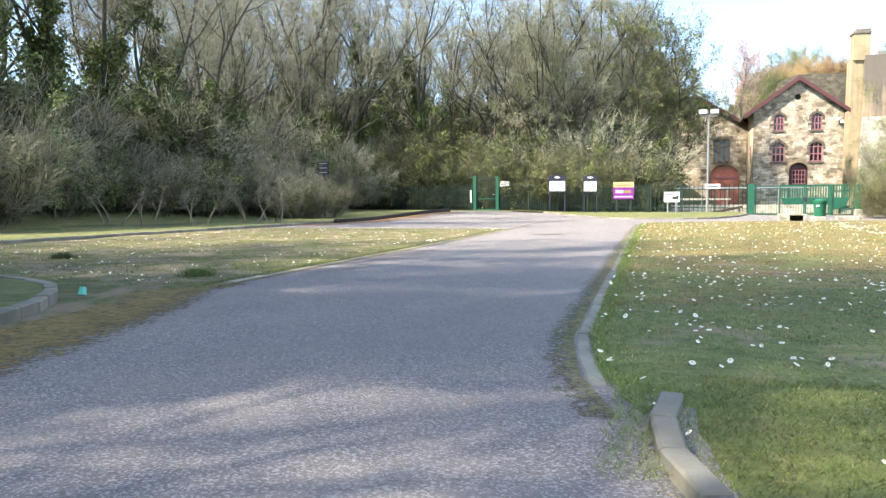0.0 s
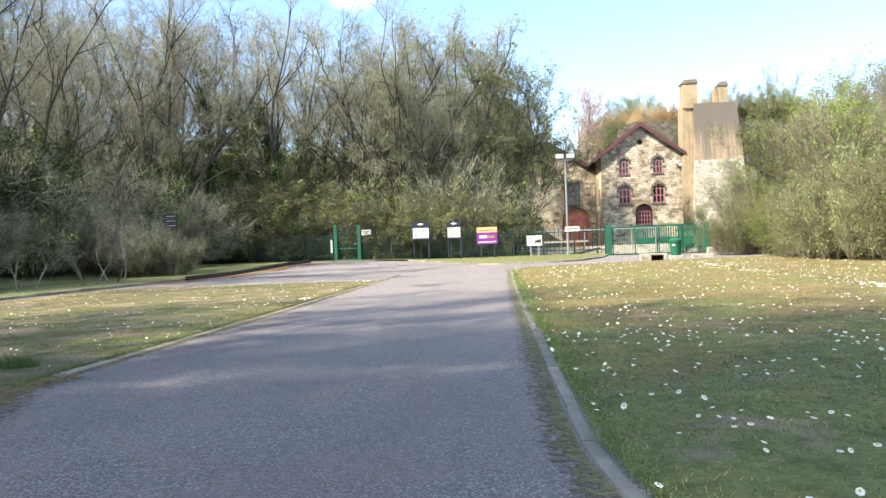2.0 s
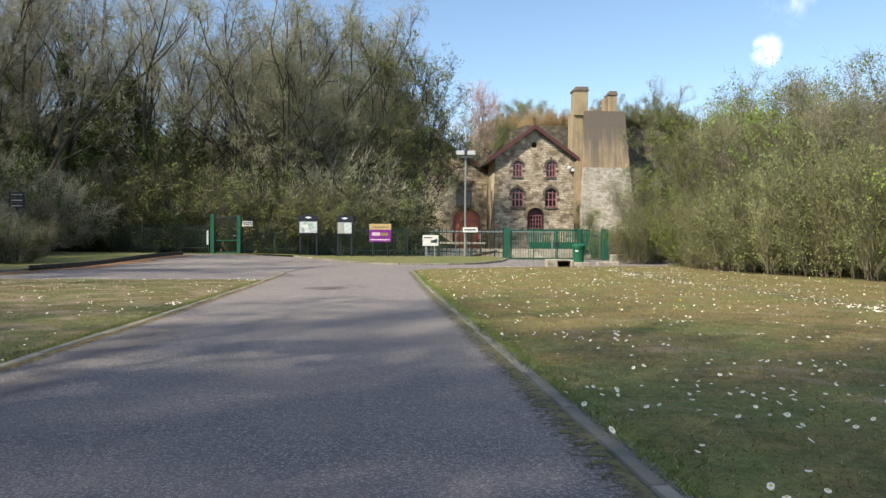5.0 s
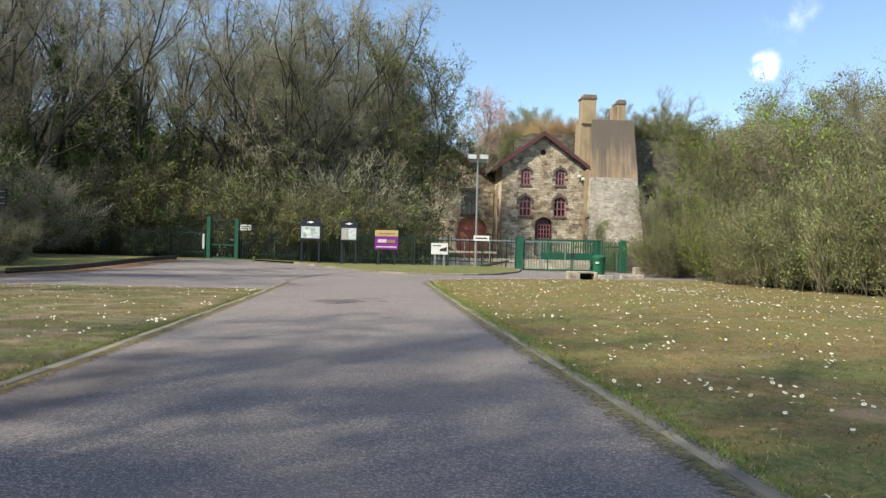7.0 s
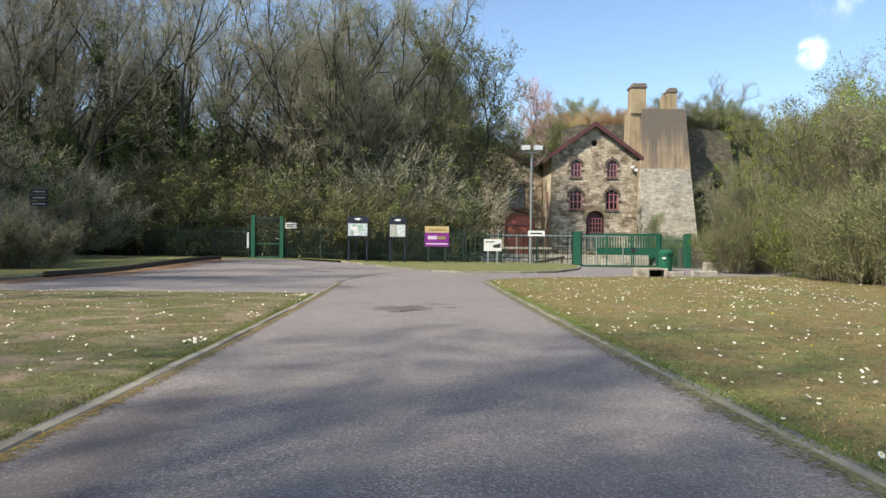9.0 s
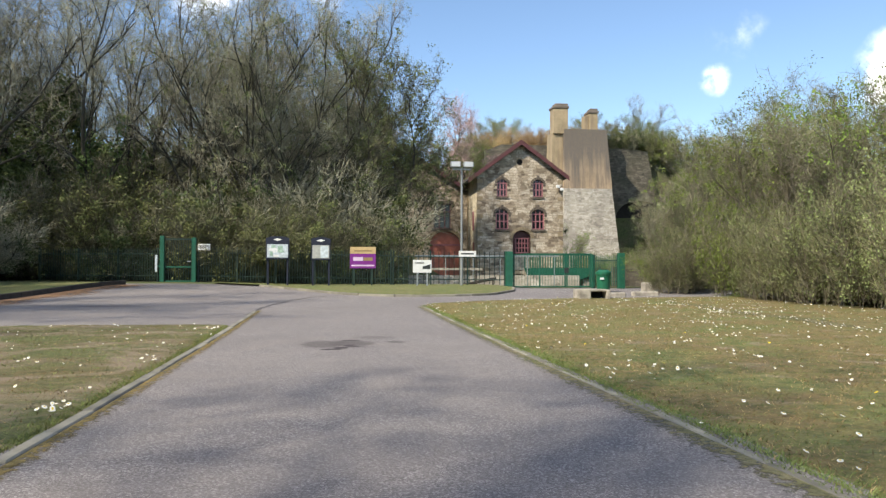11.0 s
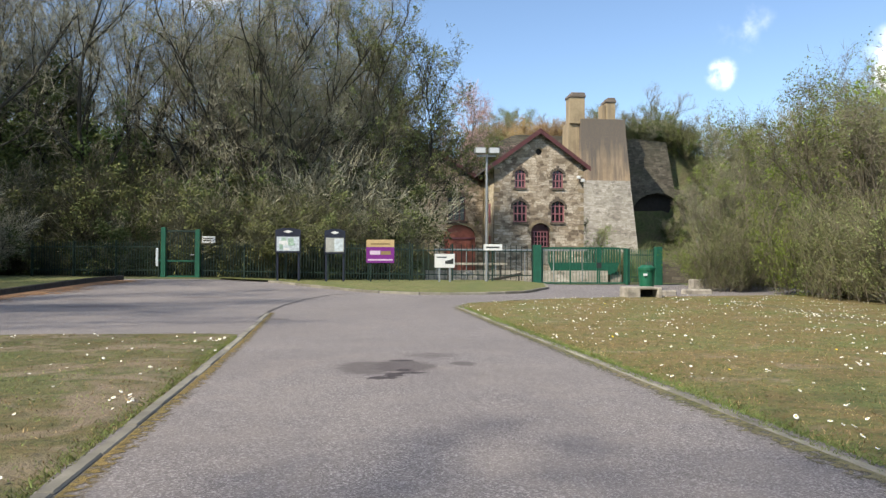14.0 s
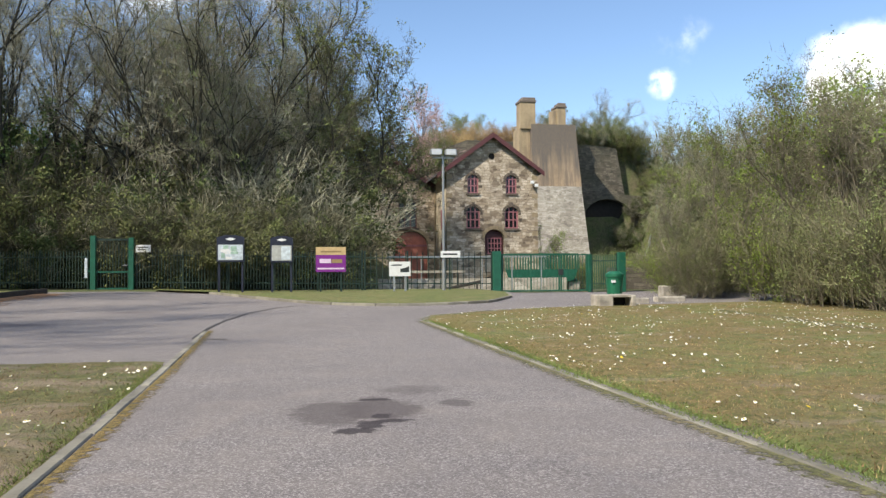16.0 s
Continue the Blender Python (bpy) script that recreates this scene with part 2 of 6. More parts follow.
def grass_mat(name, greens, browns, brown_lo, brown_hi, bare=None, fresh=None, bare_at=(0.55, 0.68)):
    m, nt, b, co, geo = base_mat(name, 0.95)
    P = geo.outputs["Position"]
    fine = noise_node(nt, P, 30.0, 5.0, 0.75)
    cg = ramp_node(nt, ((0.32, greens[0]), (0.7, greens[1])))
    nt.links.new(fine, cg.inputs["Fac"])
    cb = ramp_node(nt, ((0.32, browns[0]), (0.7, browns[1])))
    nt.links.new(fine, cb.inputs["Fac"])
    big = noise_node(nt, P, 0.5, 8.0, 0.72, 0.4)
    if fresh:
        # the grass is fresher towards the shaded end of the lawn
        sep = nt.nodes.new("ShaderNodeSeparateXYZ")
        nt.links.new(P, sep.inputs["Vector"])
        shift = nt.nodes.new("ShaderNodeMath")
        shift.operation = "ADD"
        nt.links.new(big, shift.inputs[0])
        nt.links.new(map_node(nt, sep.outputs["Y"], fresh[0], fresh[1], -0.13, 0.035), shift.inputs[1])
        big = shift.outputs["Value"]
    c = mix_node(nt, map_node(nt, big, brown_lo, brown_hi), cg.outputs["Color"], cb.outputs["Color"])
    mid = noise_node(nt, P, 3.4, 6.0, 0.7)
    c = mix_node(nt, map_node(nt, mid, 0.46, 0.68, 0.0, 0.8), c, tuple(v * 0.6 for v in greens[0]))
    clump = noise_node(nt, P, 11.0, 5.0, 0.75)
    c = mix_node(nt, map_node(nt, clump, 0.5, 0.7, 0.0, 0.75), c, tuple(v * 0.75 for v in greens[0]))
    c = mix_node(nt, map_node(nt, clump, 0.5, 0.3, 0.0, 0.5), c, greens[1])
    if bare:
        soil = noise_node(nt, P, 0.9, 6.0, 0.65, 0.8)
        c = mix_node(nt, map_node(nt, soil, bare_at[0], bare_at[1], 0.0, 0.8), c, bare)
    nt.links.new(c, b.inputs["Base Color"])
    bump(nt, b, clump, 1.0, 0.06)
    return m


def streaked(name, color, dark, top=None):
    """Old render with rain streaks that run down it; top: heights between which soot washes down from the head."""
    m, nt, b, co, geo = base_mat(name, 0.9)
    mp = nt.nodes.new("ShaderNodeMapping")
    mp.inputs["Scale"].default_value = (1.0, 1.0, 0.07)
    nt.links.new(geo.outputs["Position"], mp.inputs["Vector"])
    streak = noise_node(nt, mp.outputs["Vector"], 1.5, 6.0, 0.65)
    patch = noise_node(nt, geo.outputs["Position"], 0.5, 6.0, 0.65)
    fine = noise_node(nt, geo.outputs["Position"], 5.0, 5.0, 0.7)
    c = mix_node(nt, map_node(nt, patch, 0.35, 0.7), color, tuple(v * 0.62 for v in color))
    c = mix_node(nt, map_node(nt, streak, 0.46, 0.68, 0.0, 0.7), c, dark)
    if top:
        sep = nt.nodes.new("ShaderNodeSeparateXYZ")
        nt.links.new(geo.outputs["Position"], sep.inputs["Vector"])
        ad = nt.nodes.new("ShaderNodeMath")
        ad.operation = "MULTIPLY_ADD"
        nt.links.new(streak, ad.inputs[0])
        ad.inputs[1].default_value = 1.6
        nt.links.new(map_node(nt, sep.outputs["Z"], top[0], top[1], -0.62, 0.5), ad.inputs[2])
        c = mix_node(nt, map_node(nt, ad.outputs[0], 0.15, 0.85, 0.0, 0.92), c, (0.115, 0.1, 0.088))
    c = mix_node(nt, map_node(nt, fine, 0.45, 0.75, 0.0, 0.45), c, tuple(v * 0.5 for v in color))
    nt.links.new(c, b.inputs["Base Color"])
    bump(nt, b, fine, 0.5, 0.04)
    return m


MAT = {}
MAT["asphalt"] = asphalt_mat()
MAT["tar"] = plain("tar", (0.045, 0.043, 0.042), 0.6, vary=0.4, scale=4, grain=90, bumps=0.4)
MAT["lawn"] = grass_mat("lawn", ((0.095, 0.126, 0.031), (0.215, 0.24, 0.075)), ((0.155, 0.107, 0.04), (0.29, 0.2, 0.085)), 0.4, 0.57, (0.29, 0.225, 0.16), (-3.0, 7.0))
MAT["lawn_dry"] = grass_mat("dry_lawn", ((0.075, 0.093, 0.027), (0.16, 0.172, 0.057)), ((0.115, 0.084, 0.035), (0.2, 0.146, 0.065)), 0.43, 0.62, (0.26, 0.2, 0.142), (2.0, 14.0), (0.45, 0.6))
MAT["verge"] = grass_mat("verge_grass", ((0.085, 0.115, 0.03), (0.18, 0.21, 0.06)), ((0.16, 0.14, 0.055), (0.27, 0.23, 0.1)), 0.42, 0.62)
MAT["moss"] = grass_mat("moss", ((0.13, 0.1, 0.035), (0.25, 0.18, 0.06)), ((0.2, 0.13, 0.045), (0.32, 0.2, 0.07)), 0.35, 0.6)
MAT["earth"] = grass_mat("earth", ((0.05, 0.07, 0.022), (0.12, 0.14, 0.045)), ((0.09, 0.075, 0.045), (0.16, 0.13, 0.08)), 0.45, 0.65)
# dark rubble, darkened further to paint the shade on the north wall
MAT["stone_dark_shaded"] = stone_wall("dark_shaded_rubble", (0.055, 0.05, 0.038), (0.11, 0.095, 0.072), (0.19, 0.165, 0.125), (0.085, 0.075, 0.06), 0.55, 0.24, (0.08, 0.085, 0.05), 0.6)
MAT["moss_edge"] = ragged_cover(grass_mat("moss_edge", ((0.13, 0.11, 0.035), (0.26, 0.2, 0.07)), ((0.2, 0.14, 0.05), (0.33, 0.23, 0.08)), 0.35, 0.6))
MAT["weed_edge"] = ragged_cover(grass_mat("weed_edge", ((0.12, 0.125, 0.045), (0.22, 0.21, 0.09)), ((0.2, 0.165, 0.1), (0.3, 0.255, 0.165)), 0.4, 0.6))
MAT["clay_edge"] = ragged_cover(grass_mat("clay_edge", ((0.2, 0.11, 0.055), (0.3, 0.17, 0.09)), ((0.24, 0.13, 0.06), (0.33, 0.2, 0.11)), 0.4, 0.6), 3.0)
MAT["soil"] = grass_mat("soil", ((0.12, 0.11, 0.05), (0.2, 0.17, 0.09)), ((0.17, 0.14, 0.095), (0.26, 0.22, 0.16)), 0.35, 0.6)
MAT["clay"] = plain("red_clay", (0.3, 0.14, 0.065), 0.95, vary=0.35, scale=1.5, grain=40, bumps=0.4)
MAT["gravel"] = plain("gravel", (0.2, 0.185, 0.165), 0.95, vary=0.35, scale=2.0, grain=50, bumps=0.6, bdist=0.02)
MAT["kerb"] = plain("kerb_concrete", (0.23, 0.215, 0.175), 0.9, vary=0.28, scale=3.0, grain=70, bumps=0.4)
nt_k = MAT["kerb"].node_tree
info_k, hsv_k = nt_k.nodes.new("ShaderNodeObjectInfo"), nt_k.nodes.new("ShaderNodeHueSaturation")
link_k = nt_k.nodes["Principled BSDF"].inputs["Base Color"].links[0].from_socket
nt_k.links.new(map_node(nt_k, info_k.outputs["Random"], 0, 1, 0.72, 1.3), hsv_k.inputs["Value"])
nt_k.links.new(link_k, hsv_k.inputs["Color"])
nt_k.links.new(hsv_k.outputs["Color"], nt_k.nodes["Principled BSDF"].inputs["Base Color"])
MAT["concrete"] = plain("concrete", (0.33, 0.3, 0.25), 0.9, vary=0.45, scale=3.0, grain=50, bumps=0.4)
MAT["timber"] = plain("dark_timber", (0.035, 0.03, 0.025), 0.85, vary=0.4, scale=4, grain=40)
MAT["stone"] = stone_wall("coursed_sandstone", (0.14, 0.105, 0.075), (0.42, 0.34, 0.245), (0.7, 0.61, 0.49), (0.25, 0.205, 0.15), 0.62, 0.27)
# paler sandstone: the sun on the west wall put into the colour
MAT["stone_sunlit"] = stone_wall("sunlit_sandstone", (0.45, 0.37, 0.25), (0.64, 0.55, 0.39), (0.76, 0.68, 0.52), (0.55, 0.48, 0.36), stain_amt=0.2)
MAT["stone_grey"] = stone_wall("grey_rubble", (0.24, 0.215, 0.18), (0.44, 0.4, 0.33), (0.62, 0.57, 0.5), (0.4, 0.36, 0.3), 0.5, 0.22, (0.16, 0.145, 0.125), 0.5)
MAT["render"] = streaked("stained_render", (0.42, 0.31, 0.2), (0.16, 0.125, 0.1), (12.4, 20.9))
MAT["ochre"] = streaked("ochre_render", (0.42, 0.325, 0.2), (0.2, 0.155, 0.11))
MAT["soot"] = plain("sooty_render", (0.17, 0.14, 0.115), 0.9, vary=0.45, scale=0.7, grain=6, bumps=0.3, bdist=0.02)
MAT["dressed"] = plain("dressed_stone", (0.3, 0.235, 0.15), 0.9, vary=0.3, scale=2, grain=20)
MAT["dressed_dark"] = plain("dark_dressed_stone", (0.12, 0.095, 0.075), 0.9, vary=0.3, scale=2, grain=20)
MAT["slate"] = plain("roof_slate", (0.09, 0.085, 0.085), 0.6, vary=0.3, scale=2, grain=12)
MAT["maroon"] = plain("maroon_paint", (0.31, 0.12, 0.135), 0.5, vary=0.2, scale=3, grain=40)
MAT["maroon_dark"] = plain("dark_maroon_paint", (0.1, 0.03, 0.03), 0.5, vary=0.2, scale=3, grain=40)
MAT["red_door"] = plain("red_door_paint", (0.4, 0.135, 0.095), 0.55, vary=0.25, scale=2, grain=30)
MAT["glass_dark"] = plain("window_glass", (0.02, 0.022, 0.025), 0.08, vary=0.3, scale=2, grain=5, bumps=0.02)
# near-black: the shade inside openings put into the colour
MAT["void"] = plain("recess_shade", (0.02, 0.018, 0.016), 0.95, vary=0.3, scale=2, grain=10)
MAT["green"] = plain("green_paint", (0.012, 0.1, 0.06), 0.45, vary=0.2, scale=4, grain=60)
# dark green of the fences; also paints shade on the pedestrian gate
MAT["green_dark"] = plain("dark_and_shaded_green_paint", (0.012, 0.032, 0.024), 0.5, vary=0.25, scale=4, grain=60)
MAT["bin_green"] = plain("bin_green_plastic", (0.01, 0.12, 0.06), 0.4, vary=0.2, scale=4, grain=60)
MAT["navy"] = plain("navy_paint", (0.016, 0.02, 0.038), 0.45, vary=0.2, scale=4, grain=60)
MAT["white"] = plain("white_sign", (0.75, 0.76, 0.75), 0.5, vary=0.06, scale=5, grain=40, bumps=0.03)
MAT["poster"] = plain("printed_paper", (0.55, 0.62, 0.66), 0.4, vary=0.3, scale=7, grain=20, bumps=0)
MAT["poster_grey"] = plain("faded_paper", (0.42, 0.43, 0.4), 0.4, vary=0.2, scale=7, grain=20, bumps=0)
MAT["poster_green"] = plain("green_print", (0.35, 0.5, 0.4), 0.4, vary=0.3, scale=9, grain=20, bumps=0)
MAT["purple"] = plain("purple_sign", (0.2, 0.022, 0.24), 0.45, vary=0.1, scale=5, grain=40, bumps=0.02)
MAT["tan"] = plain("tan_sign", (0.55, 0.4, 0.2), 0.5, vary=0.12, scale=5, grain=40, bumps=0.02)
MAT["lilac"] = plain("lilac_print", (0.7, 0.55, 0.72), 0.5, vary=0.08, scale=5, grain=40, bumps=0)
MAT["brown_print"] = plain("brown_print", (0.3, 0.21, 0.1), 0.5, vary=0.1, scale=5, grain=40, bumps=0)
MAT["black"] = plain("black_print", (0.03, 0.035, 0.035), 0.5, vary=0.1, scale=5, grain=40, bumps=0)
MAT["steel"] = plain("galvanised_steel", (0.36, 0.375, 0.38), 0.45, 0.6, vary=0.12, scale=5, grain=50, bumps=0.05)
MAT["lamp_glass"] = plain("lamp_glass", (0.55, 0.57, 0.58), 0.15, vary=0.05, scale=5, grain=20, bumps=0)
MAT["bark"] = plain("bark", (0.05, 0.047, 0.035), 0.95, vary=0.4, scale=1.2, grain=18, bumps=0.6, bdist=0.03)
MAT["bark_pale"] = plain("pale_bark", (0.2, 0.175, 0.13), 0.95, vary=0.35, scale=1.5, grain=18, bumps=0.4, bdist=0.02)
MAT["twig"] = leafy("twigs", (0.2, 0.19, 0.135), (0.43, 0.41, 0.31), 0.9)
MAT["twig_red"] = leafy("reddish_twigs", (0.34, 0.2, 0.19), (0.56, 0.38, 0.36), 0.9)
MAT["twig_olive"] = leafy("olive_twigs", (0.09, 0.09, 0.05), (0.3, 0.285, 0.17), 0.9)
MAT["twig_pale"] = leafy("pale_twigs", (0.18, 0.17, 0.115), (0.36, 0.335, 0.24), 0.9)
MAT["ivy"] = leafy("ivy_leaves", (0.062, 0.092, 0.028), (0.19, 0.245, 0.085), 0.6)
MAT["bud"] = leafy("spring_leaves", (0.14, 0.18, 0.065), (0.31, 0.36, 0.15), 0.85)
MAT["bud_bright"] = leafy("bright_leaves", (0.14, 0.22, 0.03), (0.28, 0.36, 0.08), 0.6)
MAT["twig_dull"] = leafy("dull_olive_twigs", (0.09, 0.09, 0.052), (0.21, 0.2, 0.125), 0.9)
MAT["dull"] = leafy("dull_leaves", (0.1, 0.12, 0.04), (0.24, 0.26, 0.1), 0.7)
MAT["holly"] = leafy("dark_leaves", (0.04, 0.06, 0.022), (0.14, 0.17, 0.06), 0.7)
MAT["straw"] = leafy("straw_stems", (0.36, 0.24, 0.11), (0.6, 0.44, 0.24), 0.9)
MAT["blade"] = leafy("grass_blades", (0.1, 0.145, 0.035), (0.26, 0.3, 0.1), 0.7)
MAT["moss_tuft"] = leafy("brown_moss", (0.1, 0.065, 0.025), (0.26, 0.18, 0.075), 0.9)
MAT["petal"] = plain("white_petals", (0.85, 0.85, 0.82), 0.7, vary=0.05, scale=5, grain=40, bumps=0)
MAT["pollen"] = plain("yellow_petals", (0.75, 0.55, 0.03), 0.7, vary=0.1, scale=5, grain=40, bumps=0)
MAT["teal"] = plain("teal_plastic", (0.1, 0.5, 0.4), 0.4, vary=0.1, scale=5, grain=40, bumps=0)

# ---- mesh helpers ----


def mesh_obj(name, me, parent=None, label=""):
    ob = new(name, me)
    if parent is not None:
        ob.parent = parent
    if label:
        ob["label"] = label
    if name in ("branchwork", "crown", "ivy", "foliage", "bush_frame", "trunk"):
        ob["kind"] = "stuff"
    return ob


def finish(bm, name, material):
    """bmesh to mesh with box-mapped UVs in metres."""
    bmesh.ops.recalc_face_normals(bm, faces=bm.faces)
    uv = bm.loops.layers.uv.new("UVMap")
    for f in bm.faces:
        n = f.normal
        ax = max(range(3), key=lambda i: abs(n[i]))
        for l in f.loops:
            c = l.vert.co
            l[uv].uv = (c.y + 0.31, c.z) if ax == 0 else ((c.x, c.z) if ax == 1 else (c.x, c.y))
    me = bpy.data.meshes.new(name)
    bm.to_mesh(me)
    bm.free()
    me.materials.append(MAT[material])
    return me


def part(name, bm, material, parent=None, label=""):
    return mesh_obj(name, finish(bm, name, material), parent, label)


def thing(name, label, category, at=(0, 0, 0), group="", kind="", rz=0.0):
    ob = new(name)
    ob.matrix_basis = pose(*at, 0, 0, rz)
    return tagged(ob, label, category, group, kind)


def add_box(bm, x0, x1, y0, y1, z0, z1, bevel=0.0):
    r = bmesh.ops.create_cube(bm, size=1.0)
    vs = r["verts"]
    for v in vs:
        v.co = Vector(((x0 + x1) / 2 + v.co.x * (x1 - x0), (y0 + y1) / 2 + v.co.y * (y1 - y0), (z0 + z1) / 2 + v.co.z * (z1 - z0)))
    if bevel > 0:
        es = list({e for v in vs for e in v.link_edges})
        bmesh.ops.bevel(bm, geom=es, offset=bevel, segments=1, affect="EDGES")
    return bm


def box(x0, x1, y0, y1, z0, z1, bevel=0.0):
    return add_box(bmesh.new(), x0, x1, y0, y1, z0, z1, bevel)


def add_tube(bm, p0, p1, r0, r1=None, sides=10):
    p0, p1 = Vector(p0), Vector(p1)
    r1 = r0 if r1 is None else r1
    d = p1 - p0
    m = Matrix.Translation((p0 + p1) / 2) @ d.to_track_quat("Z", "Y").to_matrix().to_4x4()
    bmesh.ops.create_cone(bm, cap_ends=True, segments=sides, radius1=r0, radius2=r1, depth=d.length, matrix=m)
    return bm


def tube(p0, p1, r0, r1=None, sides=10):
    return add_tube(bmesh.new(), p0, p1, r0, r1, sides)


def prism(outline, y0, y1):
    """Outline in x, z, drawn out from y0 to y1."""
    bm = bmesh.new()
    a = [bm.verts.new((x, y0, z)) for x, z in outline]
    b = [bm.verts.new((x, y1, z)) for x, z in outline]
    bm.faces.new(a)
    bm.faces.new(b[::-1])
    for i in range(len(a)):
        j = (i + 1) % len(a)
        bm.faces.new((a[i], b[i], b[j], a[j]))
    return bm


def arch_outline(cx, w, z0, z1, rise, n=8):
    """A window's outline in x, z: straight jambs and a curved head."""
    pts = [(cx - w / 2, z0), (cx + w / 2, z0)]
    for i in range(n + 1):
        a = math.pi * i / n
        pts.append((cx + w / 2 * math.cos(a), z1 - rise + rise * math.sin(a)))
    return pts


def holed_wall(outline, holes, y0, y1):
    """A wall in x, z with openings that go right through it."""
    bm = bmesh.new()
    es, loops = [], []
    for pts in [outline] + holes:
        vs = [bm.verts.new((x, y0, z)) for x, z in pts]
        loops.append(vs)
        es += [bm.edges.new((vs[i], vs[(i + 1) % len(vs)])) for i in range(len(vs))]
    r = bmesh.ops.triangle_fill(bm, edges=es, use_beauty=True, use_dissolve=False)
    fs = [g for g in r["geom"] if isinstance(g, bmesh.types.BMFace)]
    ex = bmesh.ops.extrude_face_region(bm, geom=fs, use_keep_orig=True)
    for v in ex["geom"]:
        if isinstance(v, bmesh.types.BMVert):
            v.co.y = y1
    return bm


def interp(table, v):
    return float(np.interp(v, [a for a, _ in table], [b for _, b in table]))


def smooth(a, b, v):
    t = min(1.0, max(0.0, (v - a) / (b - a)))
    return t * t * (3 - 2 * t)


# ---- ground ----
KERB_R = ((-5.5, 2.42), (-4.3, 2.04), (-3.0, 1.85), (0, 1.75), (5, 1.62), (10, 1.47), (16, 1.32), (22, 1.2), (30, 1.06), (31, 1.08), (32.5, 1.5), (34.2, 3.0), (35.6, 5.0), (36.6, 8.0), (37.5, 14.0), (38.2, 30.0))
KERB_L = ((-12, -0.6), (-8, -1.3), (-5, -1.8), (-3.8, -2.1), (-2.3, -2.5), (-0.8, -3.1), (1, -3.15), (6, -3.25), (11, -3.35), (17, -3.56), (21, -3.72), (25.3, -3.93), (28.6, -4.1))
FENCE_FRONT = ((-9.5, 51.0), (-6.5, 48.8), (-4, 43.8), (-1.5, 39.6), (1, 38.0), (3, 38.3), (5, 39.3), (6.6, 42.5), (7.4, 46.5))


def g(x, y):
    """Height of the paved ground."""
    z = -0.3 + 0.24 * smooth(33, 48, y) + 0.18 * smooth(-3, -12, x) * smooth(30, 52, y)
    z -= 0.12 * smooth(6, 10, x) * smooth(42, 50, y)
    return z


def terrain(x, y):
    z = g(x, y)
    inside = smooth(-15.6, -14.6, x) * smooth(30, 15, x) * smooth(52, 50, y)
    z += 0.07 * (1 - inside) - 0.1 * inside
    z -= 0.9 * smooth(53, 75, y) * smooth(-2, 4, x)
    z += 1.4 * smooth(-20, -34, x) * smooth(60, 20, y) + 6 * smooth(-30, -75, x)
    back = 0.0
    if x < 12:
        back = 15 * smooth(60, 118, y) * smooth(12, -4, x)
    wall = 19.8 * smooth(118.6, 119.4, y) * smooth(8, 19, x) * smooth(60, 42, x)
    bank = 12.6 * smooth(80, 112, y + 0.2 * (x - 44)) * smooth(42.5, 47, x)
    far = 9 * smooth(120, 210, y) + 17 * smooth(200, 420, y)
    z += max(back, wall, bank) + far * 0.9 + 4 * smooth(28, 60, x) * smooth(90, 40, y)
    z += 0.25 * noise.noise((x * 0.13, y * 0.13, 0)) * (1 - inside) * smooth(15, 22, abs(x + 0.5)) 
    return z


def sheet(name, xs, ys, fn, material):
    """A height field on the grid xs, ys."""
    nx, ny = len(xs), len(ys)
    verts = [(x, y, fn(x, y)) for y in ys for x in xs]
    faces = [(j * nx + i, j * nx + i + 1, (j + 1) * nx + i + 1, (j + 1) * nx + i) for j in range(ny - 1) for i in range(nx - 1)]
    me = bpy.data.meshes.new(name)
    me.from_pydata(verts, [], faces)
    me.polygons.foreach_set("use_smooth", [True] * len(faces))
    me.materials.append(MAT[material])
    return me


def strip(name, rows, zfn, material, across=10, low=(), fade=None):
    """Rows of (x0, y0, x1, y1): a sheet drawn between two edges. low: which edges (0, 1) sink into the road; fade(u): cover across the strip."""
    verts, faces, fades = [], [], []
    n = across + 1
    for x0, y0, x1, y1 in rows:
        for i in range(n):
            u = i / across
            x, y = x0 + (x1 - x0) * u, y0 + (y1 - y0) * u
            z = zfn(x, y)
            if (i == 0 and 0 in low) or (i == across and 1 in low):
                z = g(x, y) - 0.012
            verts.append((x, y, z))
            fades.append(fade(u) if fade else 1.0)
    for j in range(len(rows) - 1):
        for i in range(across):
            a = j * n + i
            faces.append((a, a + 1, a + n + 1, a + n))
    me = bpy.data.meshes.new(name)
    me.from_pydata(verts, [], faces)
    me.polygons.foreach_set("use_smooth", [True] * len(faces))
    me.materials.append(MAT[material])
    if fade:
        me.attributes.new("fade", "FLOAT", "POINT").data.foreach_set("value", fades)
    return me


def lawn_z(x, y):
    return g(x, y) + 0.022 + 0.02 * noise.noise((x * 0.35, y * 0.35, 3.0)) + 0.012 * noise.noise((x * 1.7, y * 1.7, 7.0))


gx = sorted(set([-600, -400, -250, -170, -120] + list(range(-90, -30, 5)) + list(range(-30, 46, 2)) + list(range(46, 90, 4)) + [95, 120, 170, 250, 400, 600] + [-15.6, -14.6]))
gy = sorted(set([-400, -200, -120, -80, -60] + list(range(-50, 0, 5)) + list(range(0, 118, 2)) + [118.5, 119.5] + list(range(122, 160, 4)) + list(range(160, 440, 20)) + [600, 900]))
tagged(new("ground", sheet("ground", gx, gy, terrain, "earth")), "rough grassy earth under the trees and on the hillside", "ground", kind="structure")

